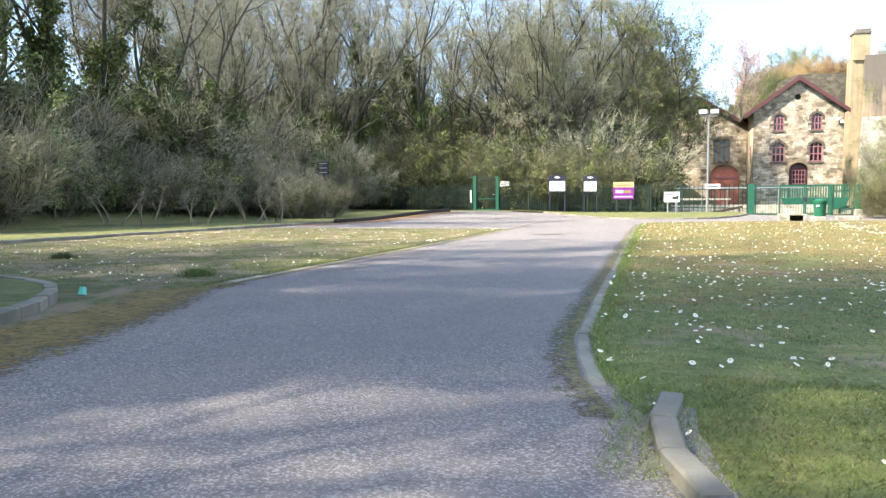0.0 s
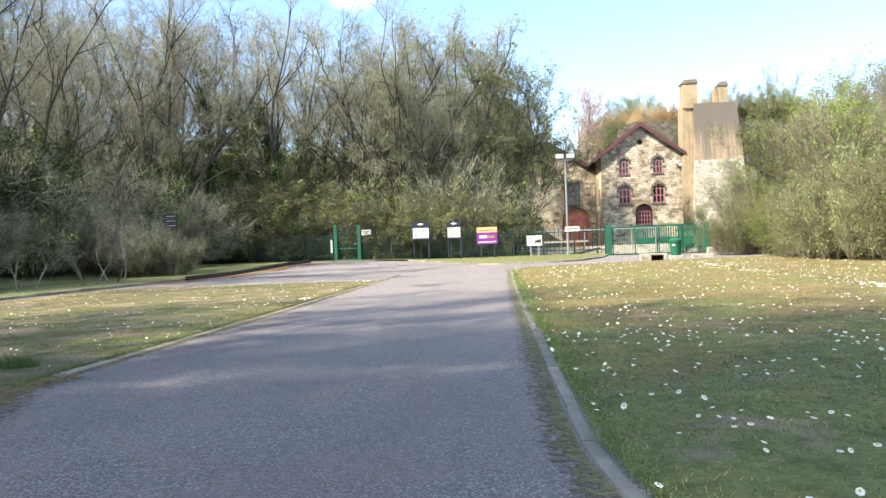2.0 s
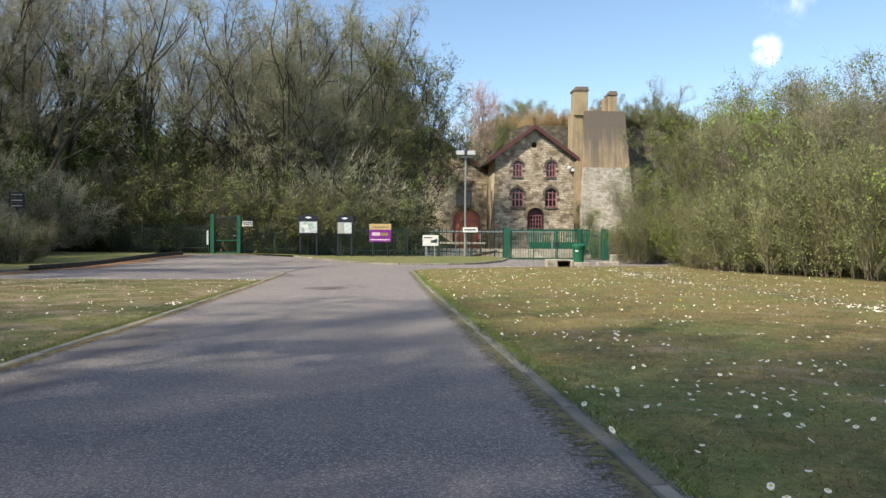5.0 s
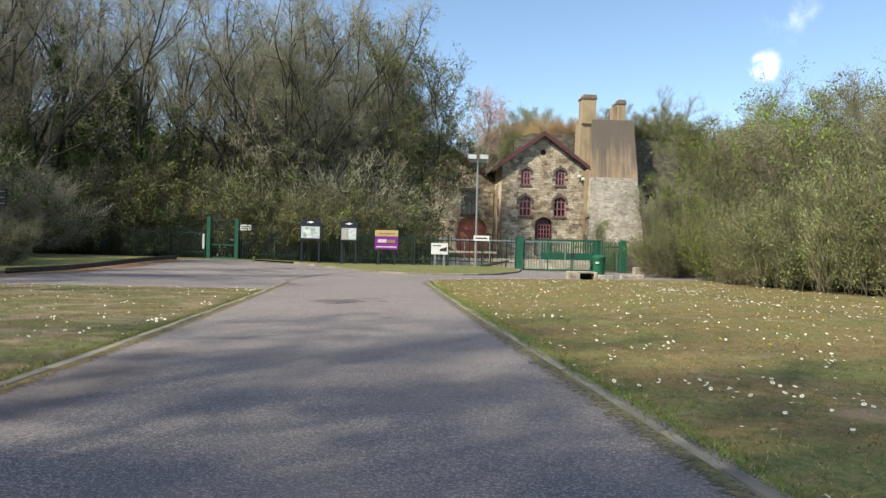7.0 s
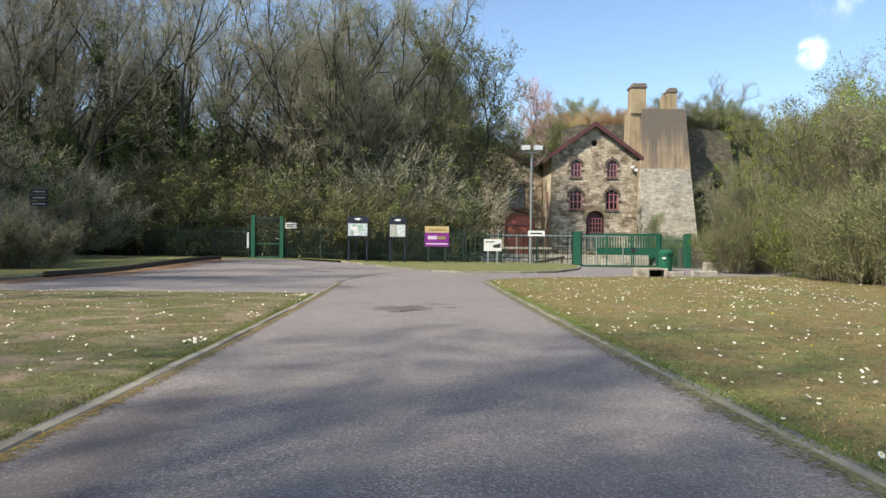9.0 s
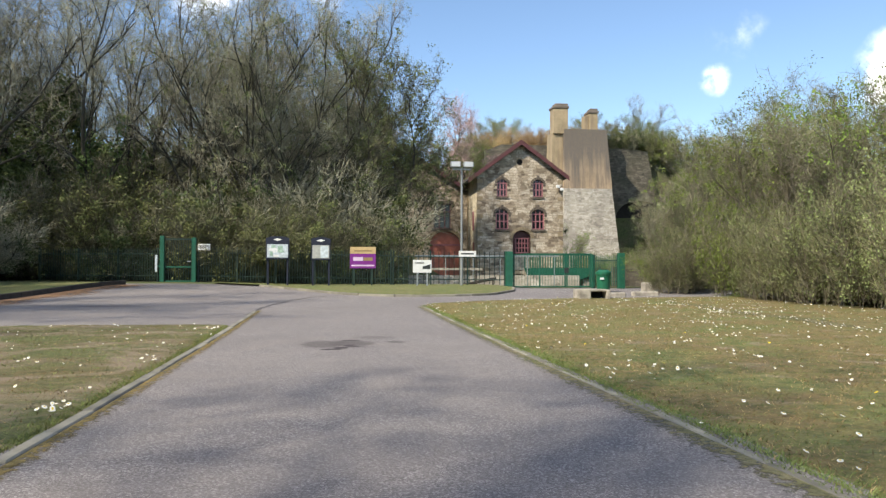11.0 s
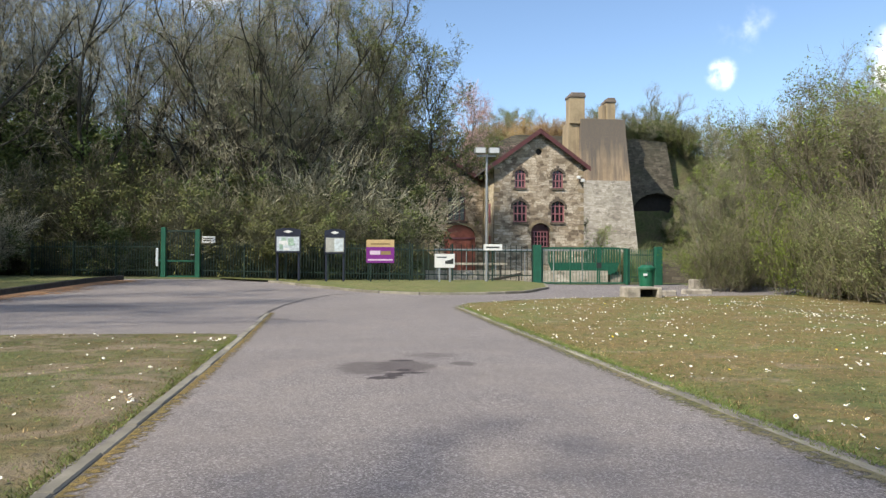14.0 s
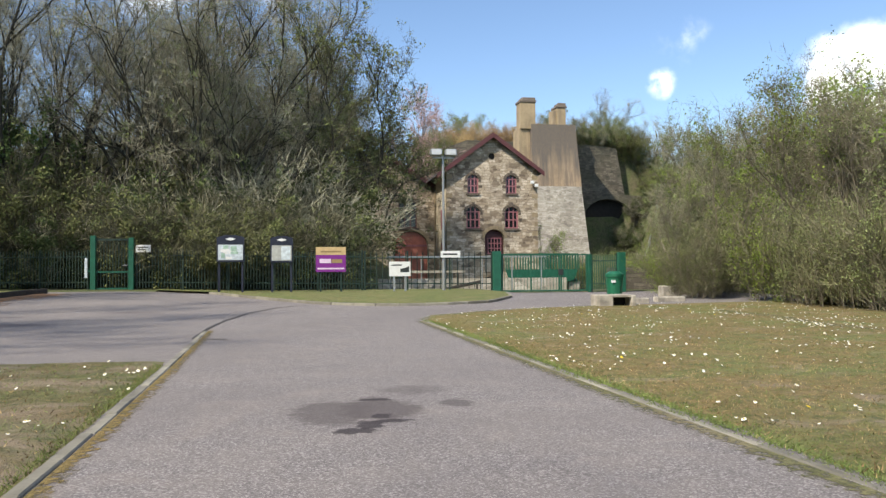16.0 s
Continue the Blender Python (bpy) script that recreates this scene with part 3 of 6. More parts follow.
tagged(new("road", sheet("road", [-15.4 + i * 0.98 for i in range(36)], [-30 + i * 1.0 for i in range(83)], g, "asphalt")),
       "worn grey tarmac drive with pale patches", "road", kind="structure")

ys = [-30, -20, -12, -9, -7, -6.2, -5.6] + [-5 + 0.5 * i for i in range(72)] + [31 + 0.35 * i for i in range(21)]
tagged(new("lawn_east", strip("lawn_east", [(interp(KERB_R, y) + 0.055 if y > -5 else 2.62 + 0.12 * max(0, -5.6 - y) ** 1.4, y, 32, y) for y in ys], lawn_z, "lawn", 80, (0,))),
       "patchy mown lawn with daisies and brown moss", "lawn", kind="structure")
ys = [-30, -20, -12, -9, -7] + [-5 + 0.5 * i for i in range(55)]
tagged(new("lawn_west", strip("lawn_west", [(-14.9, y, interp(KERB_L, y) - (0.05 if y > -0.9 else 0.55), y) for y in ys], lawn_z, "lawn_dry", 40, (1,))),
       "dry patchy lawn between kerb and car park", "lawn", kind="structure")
xs = [-9.5 + 0.5 * i for i in range(35)]
tagged(new("lawn_fence", strip("lawn_fence", [(x, interp(FENCE_FRONT, x) + 0.1, x, 53.5) for x in xs], lambda x, y: g(x, y) + 0.1, "verge", 8)),
       "strip of green grass in front of the fence", "lawn", kind="structure")
tagged(new("lawn_bank", strip("lawn_bank", [(-30, y, -14.95, y) for y in [-30 + 2 * i for i in range(42)]], lambda x, y: terrain(x, y) * smooth(-15, -17, x) + (g(x, y) + 0.09) * (1 - smooth(-15, -17, x)) + 0.012, "verge", 12)),
       "green grass bank running up to the wood", "lawn", kind="structure")
tagged(new("moss_strip", strip("moss_strip", [(interp(KERB_L, y) - 1.3, y, interp(KERB_L, y) + 0.4, y) for y in [-14 + 0.3 * i for i in range(48)]], lambda x, y: max(lawn_z(x, y) - 0.012, g(x, y) + 0.006) if x < interp(KERB_L, y) - 0.6 else g(x, y) + 0.007, "moss_edge", 8, (), lambda u: min(1.0, 4 * u * (1 - u) * 1.15) * 0.48)),
       "brown moss creeping over the tarmac edge", "moss", kind="structure")
tagged(new("clay_strip", strip("clay_strip", [(-15.1 + 0.06 * (y - 31), y, -13.2 + 0.07 * (y - 31) + 0.4 * math.sin(y), y) for y in [25 + 0.8 * i for i in range(30)]], lambda x, y: g(x, y) + 0.008, "clay_edge", 6, (), lambda u: (1 - u) * 0.75)),
       "strip of washed-out red clay on the tarmac", "clay", kind="structure")


def strip_x(y):
    """The line of the worn strip across the east lawn."""
    return 9.2 + 0.5 * smooth(18, 28, y) + 1.0 * smooth(27, 35, y)


tagged(new("worn_strip", strip("worn_strip", [(strip_x(y) + 0.05 - 0.12 * math.sin(y * 0.6), y, strip_x(y) + 0.7 + 0.2 * math.sin(y * 0.9), y) for y in [-2 + 0.8 * i for i in range(45)]], lambda x, y: lawn_z(x, y) + 0.006, "weed_edge", 4, (), lambda u: 4 * u * (1 - u) * 0.45)),
       "worn stony strip across the lawn", "path", kind="structure")

# ---- plants ----


def rand_unit(r, n):
    v = r.normal(size=(n, 3))
    return v / np.linalg.norm(v, axis=1, keepdims=True)


def tubes_mesh(name, segs, sides, material):
    s = np.array(segs, dtype=float)
    p0, p1, r0, r1 = s[:, 0:3], s[:, 3:6], s[:, 6:7], s[:, 7:8]
    d = p1 - p0
    d /= np.linalg.norm(d, axis=1, keepdims=True) + 1e-9
    ref = np.where(np.abs(d[:, 2:3]) > 0.9, np.array([[1.0, 0, 0]]), np.array([[0, 0, 1.0]]))
    a = np.cross(d, ref)
    a /= np.linalg.norm(a, axis=1, keepdims=True) + 1e-9
    b = np.cross(d, a)
    vs = []
    for p, r in ((p0, r0), (p1, r1)):
        for k in range(sides):
            t = 2 * math.pi * k / sides
            vs.append(p + (a * math.cos(t) + b * math.sin(t)) * r)
    v = np.stack(vs, axis=1).reshape(-1, 3)
    base = np.arange(len(s))[:, None] * 2 * sides
    fs = []
    for k in range(sides):
        k2 = (k + 1) % sides
        fs.append(np.hstack([base + k, base + k2, base + sides + k2, base + sides + k]))
    f = np.stack(fs, axis=1).reshape(-1, 4)
    return raw_mesh(name, v, f, material, True)


def raw_mesh(name, v, f, material, smooth_on=False):
    me = bpy.data.meshes.new(name)
    k = f.shape[1]
    me.vertices.add(len(v))
    me.vertices.foreach_set("co", v.astype(np.float32).ravel())
    me.loops.add(f.size)
    me.loops.foreach_set("vertex_index", f.astype(np.int32).ravel())
    me.polygons.add(len(f))
    me.polygons.foreach_set("loop_start", np.arange(0, f.size, k, dtype=np.int32))
    me.polygons.foreach_set("loop_total", np.full(len(f), k, dtype=np.int32))
    if smooth_on:
        me.polygons.foreach_set("use_smooth", np.ones(len(f), dtype=bool))
    me.update(calc_edges=True)
    me.materials.append(MAT[material])
    return me


def twig_mesh(name, r, base, direc, length, width, material):
    """Thin pointed twigs, one triangle each."""
    n = len(base)
    side = np.cross(direc, rand_unit(r, n))
    side /= np.linalg.norm(side, axis=1, keepdims=True) + 1e-9
    w = width * (0.6 + 0.8 * r.random((n, 1)))
    v = np.stack([base - side * w, base + side * w, base + direc * length], axis=1).reshape(-1, 3)
    return raw_mesh(name, v, np.arange(3 * n).reshape(-1, 3), material)


def leaf_mesh(name, r, at, size, material):
    """Small four-cornered leaves turned every way."""
    n = len(at)
    a = rand_unit(r, n)
    b = np.cross(a, rand_unit(r, n))
    b /= np.linalg.norm(b, axis=1, keepdims=True) + 1e-9
    s = size * (0.6 + 0.8 * r.random((n, 1)))
    v = np.stack([at - a * s, at - b * s * 0.55, at + a * s, at + b * s * 0.55], axis=1).reshape(-1, 3)
    return raw_mesh(name, v, np.arange(4 * n).reshape(-1, 4), material)


def grow(r, start, direc, length, radius, steps, wander, lift, segs, taper=0.25):
    """One branch: returns points along it, with direction and radius."""
    p, d = np.array(start, float), np.array(direc, float)
    d /= np.linalg.norm(d)
    out = []
    for i in range(steps):
        d = d + r.normal(size=3) * wander + np.array([0, 0, lift])
        d /= np.linalg.norm(d)
        q = p + d * length / steps
        ra = radius * (1 - (1 - taper) * i / steps)
        rb = radius * (1 - (1 - taper) * (i + 1) / steps)
        segs.append((*p, *q, ra, rb))
        out.append((q.copy(), d.copy(), rb))
        p = q
    return out


def clumped(r, at, n, per, spread):
    """n leaf places in clumps of about per round the points at."""
    k = at[r.integers(0, len(at), max(1, n // per))]
    return np.repeat(k, per, 0) + r.normal(size=(len(k) * per, 3)) * spread


def tree_parts(seed, H, stems=1, spread=0.55, crown_from=0.3, limbs=8, subs=6, twigs=9, twig_len=0.05, twig_mat="twig", bark="bark",
               ivy=2500, ivy_top=0.6, buds=0, bud_mat="bud", lean=0.0, limb_len=0.26, up=0.11, splay=0.2, bud_size=0.055, twig_w=0.012, limb_r=0.038):
    """Stems that fork into rising limbs, side branches, branchlets and twigs, with ivy round the stems."""
    r = np.random.default_rng(seed)
    trunk, fine = [], []
    tb, td = [], []
    stem_pts = []
    for s in range(stems):
        ang = 2 * math.pi * (s + r.random() * 0.6) / max(stems, 1)
        out = splay * (0.4 + 1.1 * r.random()) if stems > 1 else 0.06
        d0 = (math.cos(ang) * out + lean, math.sin(ang) * out, 1.0)
        h = H * (0.74 + 0.24 * r.random())
        base = (math.cos(ang) * 0.3 * (stems > 1), math.sin(ang) * 0.3 * (stems > 1), -0.3)
        pts = grow(r, base, d0, h, 0.012 * H / (stems ** 0.35) + 0.03, 14, 0.1, 0.025, trunk, 0.13)
        stem_pts += pts[: int(14 * ivy_top * (0.6 + 0.5 * r.random()))]
        for k in range(limbs):
            f = crown_from + (0.98 - crown_from) * (k + r.random()) / limbs
            i = min(13, int(f * 14))
            p, d, rad = pts[i]
            a = 2 * math.pi * (k * 0.382 + 0.15 * r.random()) + ang
            side = np.array([math.cos(a), math.sin(a), 0.0])
            dd = side * spread * (1.15 - 0.4 * f) + d * (0.55 + 0.5 * f)
            ll = H * limb_len * (1.15 - 0.62 * f) * (0.6 + 0.7 * r.random())
            lp = grow(r, p, dd, ll, max(limb_r, rad * 0.6), 6, 0.22, up, trunk, 0.3)
            for m in range(subs):
                j = min(5, 1 + int(5 * (m + r.random()) / subs))
                p2, d2, r2 = lp[j]
                dd2 = d2 * 0.75 + rand_unit(r, 1)[0] * 0.75 + np.array([0, 0, 0.2])
                l2 = ll * (0.25 + 0.35 * r.random())
                sp = grow(r, p2, dd2, l2, max(limb_r * 0.5, r2 * 0.5), 3, 0.2, up, fine, 0.35)
                for q, dq, _ in sp:
                    tb.append(q)
                    td.append(dq)
    tb, td = np.array(tb), np.array(td)
    # branchlets, then short twigs along them
    nb = 3
    bb = np.repeat(tb, nb, 0)
    bd = np.repeat(td, nb, 0) * 0.65 + rand_unit(r, len(bb)) * 0.8
    bd[:, 2] += 0.15
    bd /= np.linalg.norm(bd, axis=1, keepdims=True)
    bl = H * 0.05 * (0.5 + r.random((len(bb), 1)))
    nt = max(1, twigs // 3)
    tb = np.repeat(bb, nt, 0) + np.repeat(bd * bl, nt, 0) * r.random((len(bb) * nt, 1))
    td = np.repeat(bd, nt, 0) * 0.6 + rand_unit(r, len(tb)) * 0.8
    td[:, 2] += 0.1
    td /= np.linalg.norm(td, axis=1, keepdims=True)
    tl = H * twig_len * 0.6 * (0.5 + r.random((len(tb), 1)))
    allb, alld, alll = np.concatenate([bb, tb]), np.concatenate([bd, td]), np.concatenate([bl, tl])
    meshes = [("trunk", tubes_mesh("trunk", trunk, 6, bark)), ("branchwork", tubes_mesh("branchwork", fine, 3, bark)),
              ("crown", twig_mesh("crown", r, allb, alld, alll, twig_w, twig_mat))]
    if ivy:
        # sleeves of leaves round the stems, thicker in places
        sp = np.array([p for p, _, _ in stem_pts])
        hubs = sp[r.integers(0, len(sp), ivy // 45)] + r.normal(size=(ivy // 45, 3)) * np.array([0.26, 0.26, 0.6]) * (H / 20)
        meshes.append(("ivy", leaf_mesh("ivy", r, clumped(r, hubs, ivy, 45, 0.2), 0.1, "ivy")))
    if buds:
        k = r.integers(0, len(tb), max(10, buds // 14))
        meshes.append(("foliage", leaf_mesh("foliage", r, clumped(r, tb[k] + td[k] * tl[k], buds, 14, 0.17), bud_size, bud_mat)))
    return meshes


def shrub_parts(seed, H, width, stems=26, twigs=26, twig_mat="twig", bark="bark", leaves=1500, leaf_mat="bud", leaf_size=0.06, upright=0.75, droop=0.0, twig_w=0.009, per=40):
    """Many stems from the ground, twigs along them, and leaves."""
    r = np.random.default_rng(seed)
    segs, tb, td = [], [], []
    for s in range(stems):
        a = 2 * math.pi * r.random()
        rad = width * 0.5 * math.sqrt(r.random())
        base = (math.cos(a) * rad * 0.7, math.sin(a) * rad * 0.7, -0.15)
        d = np.array([math.cos(a) * (1 - upright) * (0.3 + r.random()), math.sin(a) * (1 - upright) * (0.3 + r.random()), upright])
        h = H * (0.55 + 0.45 * r.random()) * (1.08 - 0.35 * (rad / (width * 0.5)) ** 2)
        pts = grow(r, base, d, h, 0.008 + 0.0022 * H, 7, 0.1, 0.03 - droop, segs, 0.12)
        for i, (p, dd, _) in enumerate(pts):
            n = twigs if i else twigs // 2
            for b in range(max(1, n // 7)):
                d2 = dd * 0.75 + rand_unit(r, 1)[0] * 0.55
                sub = grow(r, p, d2, h * 0.2 * (0.6 + 0.8 * r.random()), 0.009, 2, 0.2, 0.05, segs, 0.4)
                for q, dq, _ in sub:
                    tb.append(np.repeat(q[None], 4, 0))
                    td.append(np.repeat(dq[None], 4, 0))
    tb, td = np.concatenate(tb), np.concatenate(td)
    tb = tb + r.normal(size=tb.shape) * 0.1
    td = td * 0.95 + rand_unit(r, len(td)) * 0.5
    td /= np.linalg.norm(td, axis=1, keepdims=True)
    tl = (0.3 + 0.06 * H) * (0.5 + r.random((len(tb), 1)))
    tb[:, 2] = np.maximum(tb[:, 2], 0.05)
    meshes = [("bush_frame", tubes_mesh("bush_frame", segs, 3, bark)), ("crown", twig_mesh("crown", r, tb, td, tl, twig_w, twig_mat))]
    if leaves:
        k = r.integers(0, len(tb), max(8, leaves // per))
        at = clumped(r, tb[k] + td[k] * tl[k] * r.random((len(k), 1)), leaves, per, 0.17)
        at[:, 2] = np.maximum(at[:, 2], 0.06)
        meshes.append(("foliage", leaf_mesh("foliage", r, at, leaf_size, leaf_mat)))
    return meshes


KIND = {}


def plant_kind(key, name, label, category, group, meshes):
    KIND[key] = dict(name=name, label=label, category=category, group=group, meshes=meshes, first=None)


def plant(key, x, y, scale=1.0, rz=0.0, z=None, squash=1.0):
    k = KIND[key]
    z = terrain(x, y) if z is None else z
    m = Matrix.Translation((x, y, z)) @ Matrix.Rotation(rz, 4, "Z") @ Matrix.Diagonal((scale, scale, scale * squash, 1))
    if k["first"] is None:
        ob = new(k["name"])
        tagged(ob, k["label"], k["category"], k["group"])
        for n, me in k["meshes"]:
            mesh_obj(n, me, ob)
        ob.matrix_basis = m
        k["first"] = (ob, scale, squash)
        return ob
    ob, s0, q0 = k["first"]
    return copy_thing(ob, Matrix.Translation((x, y, z)) @ Matrix.Rotation(rz, 4, "Z") @ Matrix.Diagonal((scale / s0, scale / s0, scale * squash / (s0 * q0), 1)))


plant_kind("bare", "woodland_tree", "tall bare woodland tree with fine grey-brown twigs", "tree", "trees of the wood",
           tree_parts(11, 20, stems=4, limbs=8, subs=7, twigs=15, twig_w=0.009, ivy=9000, ivy_top=0.55, splay=0.2))
plant_kind("bare_b", "woodland_tree", "tall slender bare tree with forked limbs", "tree", "trees of the wood",
           tree_parts(12, 20, stems=3, limbs=9, subs=7, twigs=15, twig_w=0.009, ivy=6000, ivy_top=0.5, splay=0.26))
plant_kind("ivy", "ivy_tree", "tree with ivy-clad trunk and bare top branches", "tree", "ivy-clad trees",
           tree_parts(13, 20, stems=2, limbs=11, subs=7, twigs=15, twig_w=0.009, ivy=16000, ivy_top=0.85, splay=0.14))
plant_kind("ivy_b", "ivy_tree", "forked tree thickly hung with dark ivy", "tree", "ivy-clad trees",
           tree_parts(14, 20, stems=4, limbs=7, subs=7, twigs=15, twig_w=0.009, ivy=19000, ivy_top=0.75, splay=0.24))
plant_kind("pale", "budding_tree", "rounded tree with pale green budding twigs", "tree", "budding trees",
           tree_parts(15, 20, stems=5, limbs=8, subs=8, twigs=15, twig_w=0.009, ivy=6000, ivy_top=0.5, buds=5600, splay=0.26, bud_size=0.055, limb_r=0.05))
plant_kind("dense", "shade_tree", "broad bare tree with dense fine twigs, added out of view for shade", "tree", "trees by the drive",
           tree_parts(34, 20, stems=3, spread=0.85, limbs=12, subs=8, twigs=18, ivy=9000, ivy_top=0.8, limb_len=0.42, up=0.08, splay=0.18, twig_w=0.012, limb_r=0.014))
plant_kind("oak", "leaning_tree", "dark leaning tree with wide crooked limbs", "tree", "trees of the wood",
           tree_parts(16, 15, stems=3, limbs=11, subs=8, twigs=12, ivy=2500, ivy_top=0.5, buds=9000, bud_mat="dull", bud_size=0.075, lean=0.3, spread=0.85, limb_len=0.36, up=0.05, crown_from=0.36, twig_mat="twig_dull"))
plant_kind("birch", "birch_tree", "birch with drooping reddish twigs", "tree", "birches",
           tree_parts(17, 20, stems=1, limbs=18, subs=7, twigs=12, ivy=0, limb_len=0.26, up=0.0, twig_mat="twig_red", bark="bark_pale", spread=0.4))
plant_kind("thin", "sapling", "slim bare sapling with upright twigs", "tree", "saplings of the thicket",
           tree_parts(18, 11, stems=7, limbs=8, subs=6, twigs=11, ivy=0, buds=5000, bud_mat="bud_bright", splay=0.2, limb_len=0.3, up=0.2, twig_mat="twig_olive", bark="bark_pale", bud_size=0.062, twig_len=0.07, twig_w=0.007, limb_r=0.02))
plant_kind("thin_b", "sapling", "slim sapling with grey-brown twigs and few buds", "tree", "saplings of the thicket",
           tree_parts(19, 11, stems=8, limbs=8, subs=6, twigs=11, ivy=0, buds=3500, splay=0.22, limb_len=0.3, up=0.2, twig_mat="twig_pale", bark="bark_pale", bud_size=0.055, twig_len=0.07, twig_w=0.007, limb_r=0.02))
plant_kind("thicket", "thicket_bush", "olive-green thicket bush with fresh leaves", "bush", "bushes of the thicket",
           shrub_parts(21, 4.6, 4.4, stems=40, twigs=34, twig_mat="twig_olive", leaves=11000, leaf_mat="bud", bark="bark_pale", leaf_size=0.04, upright=0.82, twig_w=0.0075, per=12))
plant_kind("thicket_b", "thicket_bush", "thicket bush with yellow-green young leaves", "bush", "bushes of the thicket",
           shrub_parts(22, 4.2, 4.6, stems=40, twigs=34, twig_mat="twig_olive", leaves=12000, leaf_mat="bud_bright", leaf_size=0.045, upright=0.72, bark="bark_pale", twig_w=0.0075, per=14))
plant_kind("scrub", "scrub_bush", "grey-brown leafless scrub bush", "bush", "scrub below the wood",
           shrub_parts(23, 4.0, 5.0, stems=44, twigs=36, twig_mat="twig", leaves=4200, leaf_mat="holly", upright=0.6))
plant_kind("scrub_pale", "scrub_bush", "pale grey twiggy bush", "bush", "scrub below the wood",
           shrub_parts(24, 4.0, 5.0, stems=40, twigs=40, twig_mat="twig_pale", leaves=2600, leaf_mat="bud", leaf_size=0.04, upright=0.6))
plant_kind("green", "evergreen_bush", "dark green leafy bush", "bush", "scrub below the wood",
           shrub_parts(25, 4.0, 5.0, stems=34, twigs=30, twig_mat="twig", leaves=11000, leaf_mat="holly", leaf_size=0.075, upright=0.6))
plant_kind("olive", "overhanging_bush", "olive-green bush hanging over the fence", "bush", "bushes behind the fence",
           shrub_parts(26, 4.6, 5.2, stems=44, twigs=40, twig_mat="twig_dull", leaves=15000, leaf_mat="dull", leaf_size=0.055, upright=0.55, droop=0.02))
plant_kind("straw", "dry_shrub", "straw-coloured dry shrub on the wall top", "bush", "dry shrubs on the wall",
           shrub_parts(27, 3.2, 5.0, stems=46, twigs=34, twig_mat="straw", bark="bark_pale", leaves=900, leaf_mat="straw", upright=0.7))
plant_kind("yew", "evergreen_tree", "broad dark evergreen tree added out of view to shade the drive", "tree", "evergreens by the drive",
           tree_parts(33, 16, stems=2, limbs=16, subs=8, twigs=6, ivy=3000, ivy_top=0.9, buds=10000, bud_mat="holly", bud_size=0.17, limb_len=0.36, splay=0.15))
plant_kind("dead", "dead_sapling", "small bleached leafless sapling", "tree", "dead saplings",
           tree_parts(31, 3.0, stems=3, limbs=4, subs=2, twigs=2, ivy=0, splay=0.4, bark="bark_pale", twig_mat="twig_pale", limb_len=0.4, twig_len=0.08, twig_w=0.007, limb_r=0.012))

pr = random.Random(5)
# the wood behind the fence
for i in range(9):
    for j in range(3):
        x = -50 + i * 6.0 + pr.uniform(-1.6, 1.6) + 2.5 * (j % 2)
        y = 60 + j * 8.5 + pr.uniform(-2.2, 2.2)
        if x > -3 or (x > -8 and j == 2):
            continue
        key = ("ivy_b", "bare", "ivy", "bare_b")[(i + 2 * j) % 4]
        if x > -16 and j < 2:
            key = pr.choice(("pale", "pale", "bare"))
        plant(key, x, y, pr.uniform(0.92, 1.14) * (1.25 if x < -16 else 1.05) * (1.0 if j < 2 else 0.85), pr.uniform(0, 6.28))
# the wood along the west side
for i in range(8):
    for j in range(2):
        x = -29 - j * 8 + pr.uniform(-2, 2)
        y = 8 + i * 6.6 + pr.uniform(-2, 2) + 3 * j
        plant(pr.choice(("bare", "ivy", "bare_b", "ivy_b", "bare")), x, y, pr.uniform(0.95, 1.2), pr.uniform(0, 6.28))
# unseen trees on the bank, added to shade the drive
for x, y, key, s in ((-9, -12, "yew", 0.9), (-14, -11, "yew", 1.0), (-9.5, -6.5, "dense", 0.95), (-14, -5, "dense", 0.98), (-12, -8.5, "dense", 1.0), (-17, -3, "dense", 0.75), (-10.8, -9.6, "yew", 0.9), (-18, -8, "yew", 1.1),
                     (-6, -14.5, "dense", 0.9), (-23, -4, "dense", 0.8), (-5, -18, "yew", 0.9), (-12.5, -13, "dense", 1.0), (-7.5, -10, "dense", 0.8)):
    plant(key, x, y, s, pr.uniform(0, 6.28))
for x, y, key, s in ((0.9, 66.5, "oak", 1.02), (-2.5, 64.5, "oak", 1.0), (-1.8, 79, "oak", 0.95), (-6.5, 62.5, "pale", 0.85), (-5.5, 80, "pale", 0.95), (-3.5, 73, "pale", 0.92), (-0.5, 80, "pale", 0.85), (3, 106, "pale", 0.55), (7.5, 108, "pale", 0.5), (11, 111, "pale", 0.45), (0, 100, "pale", 0.6), (8.4, 107, "birch", 1.3), (38.5, 121.5, "thin_b", 0.5), (42, 122, "thin", 0.55), (40, 110, "thicket_b", 0.7), (45.5, 104, "thin", 0.7), (-9, 62, "pale", 1.05), (-5, 72, "pale", 1.0)):
    plant(key, x, y, s, 0.1 if key == "oak" else pr.uniform(0, 6.28))
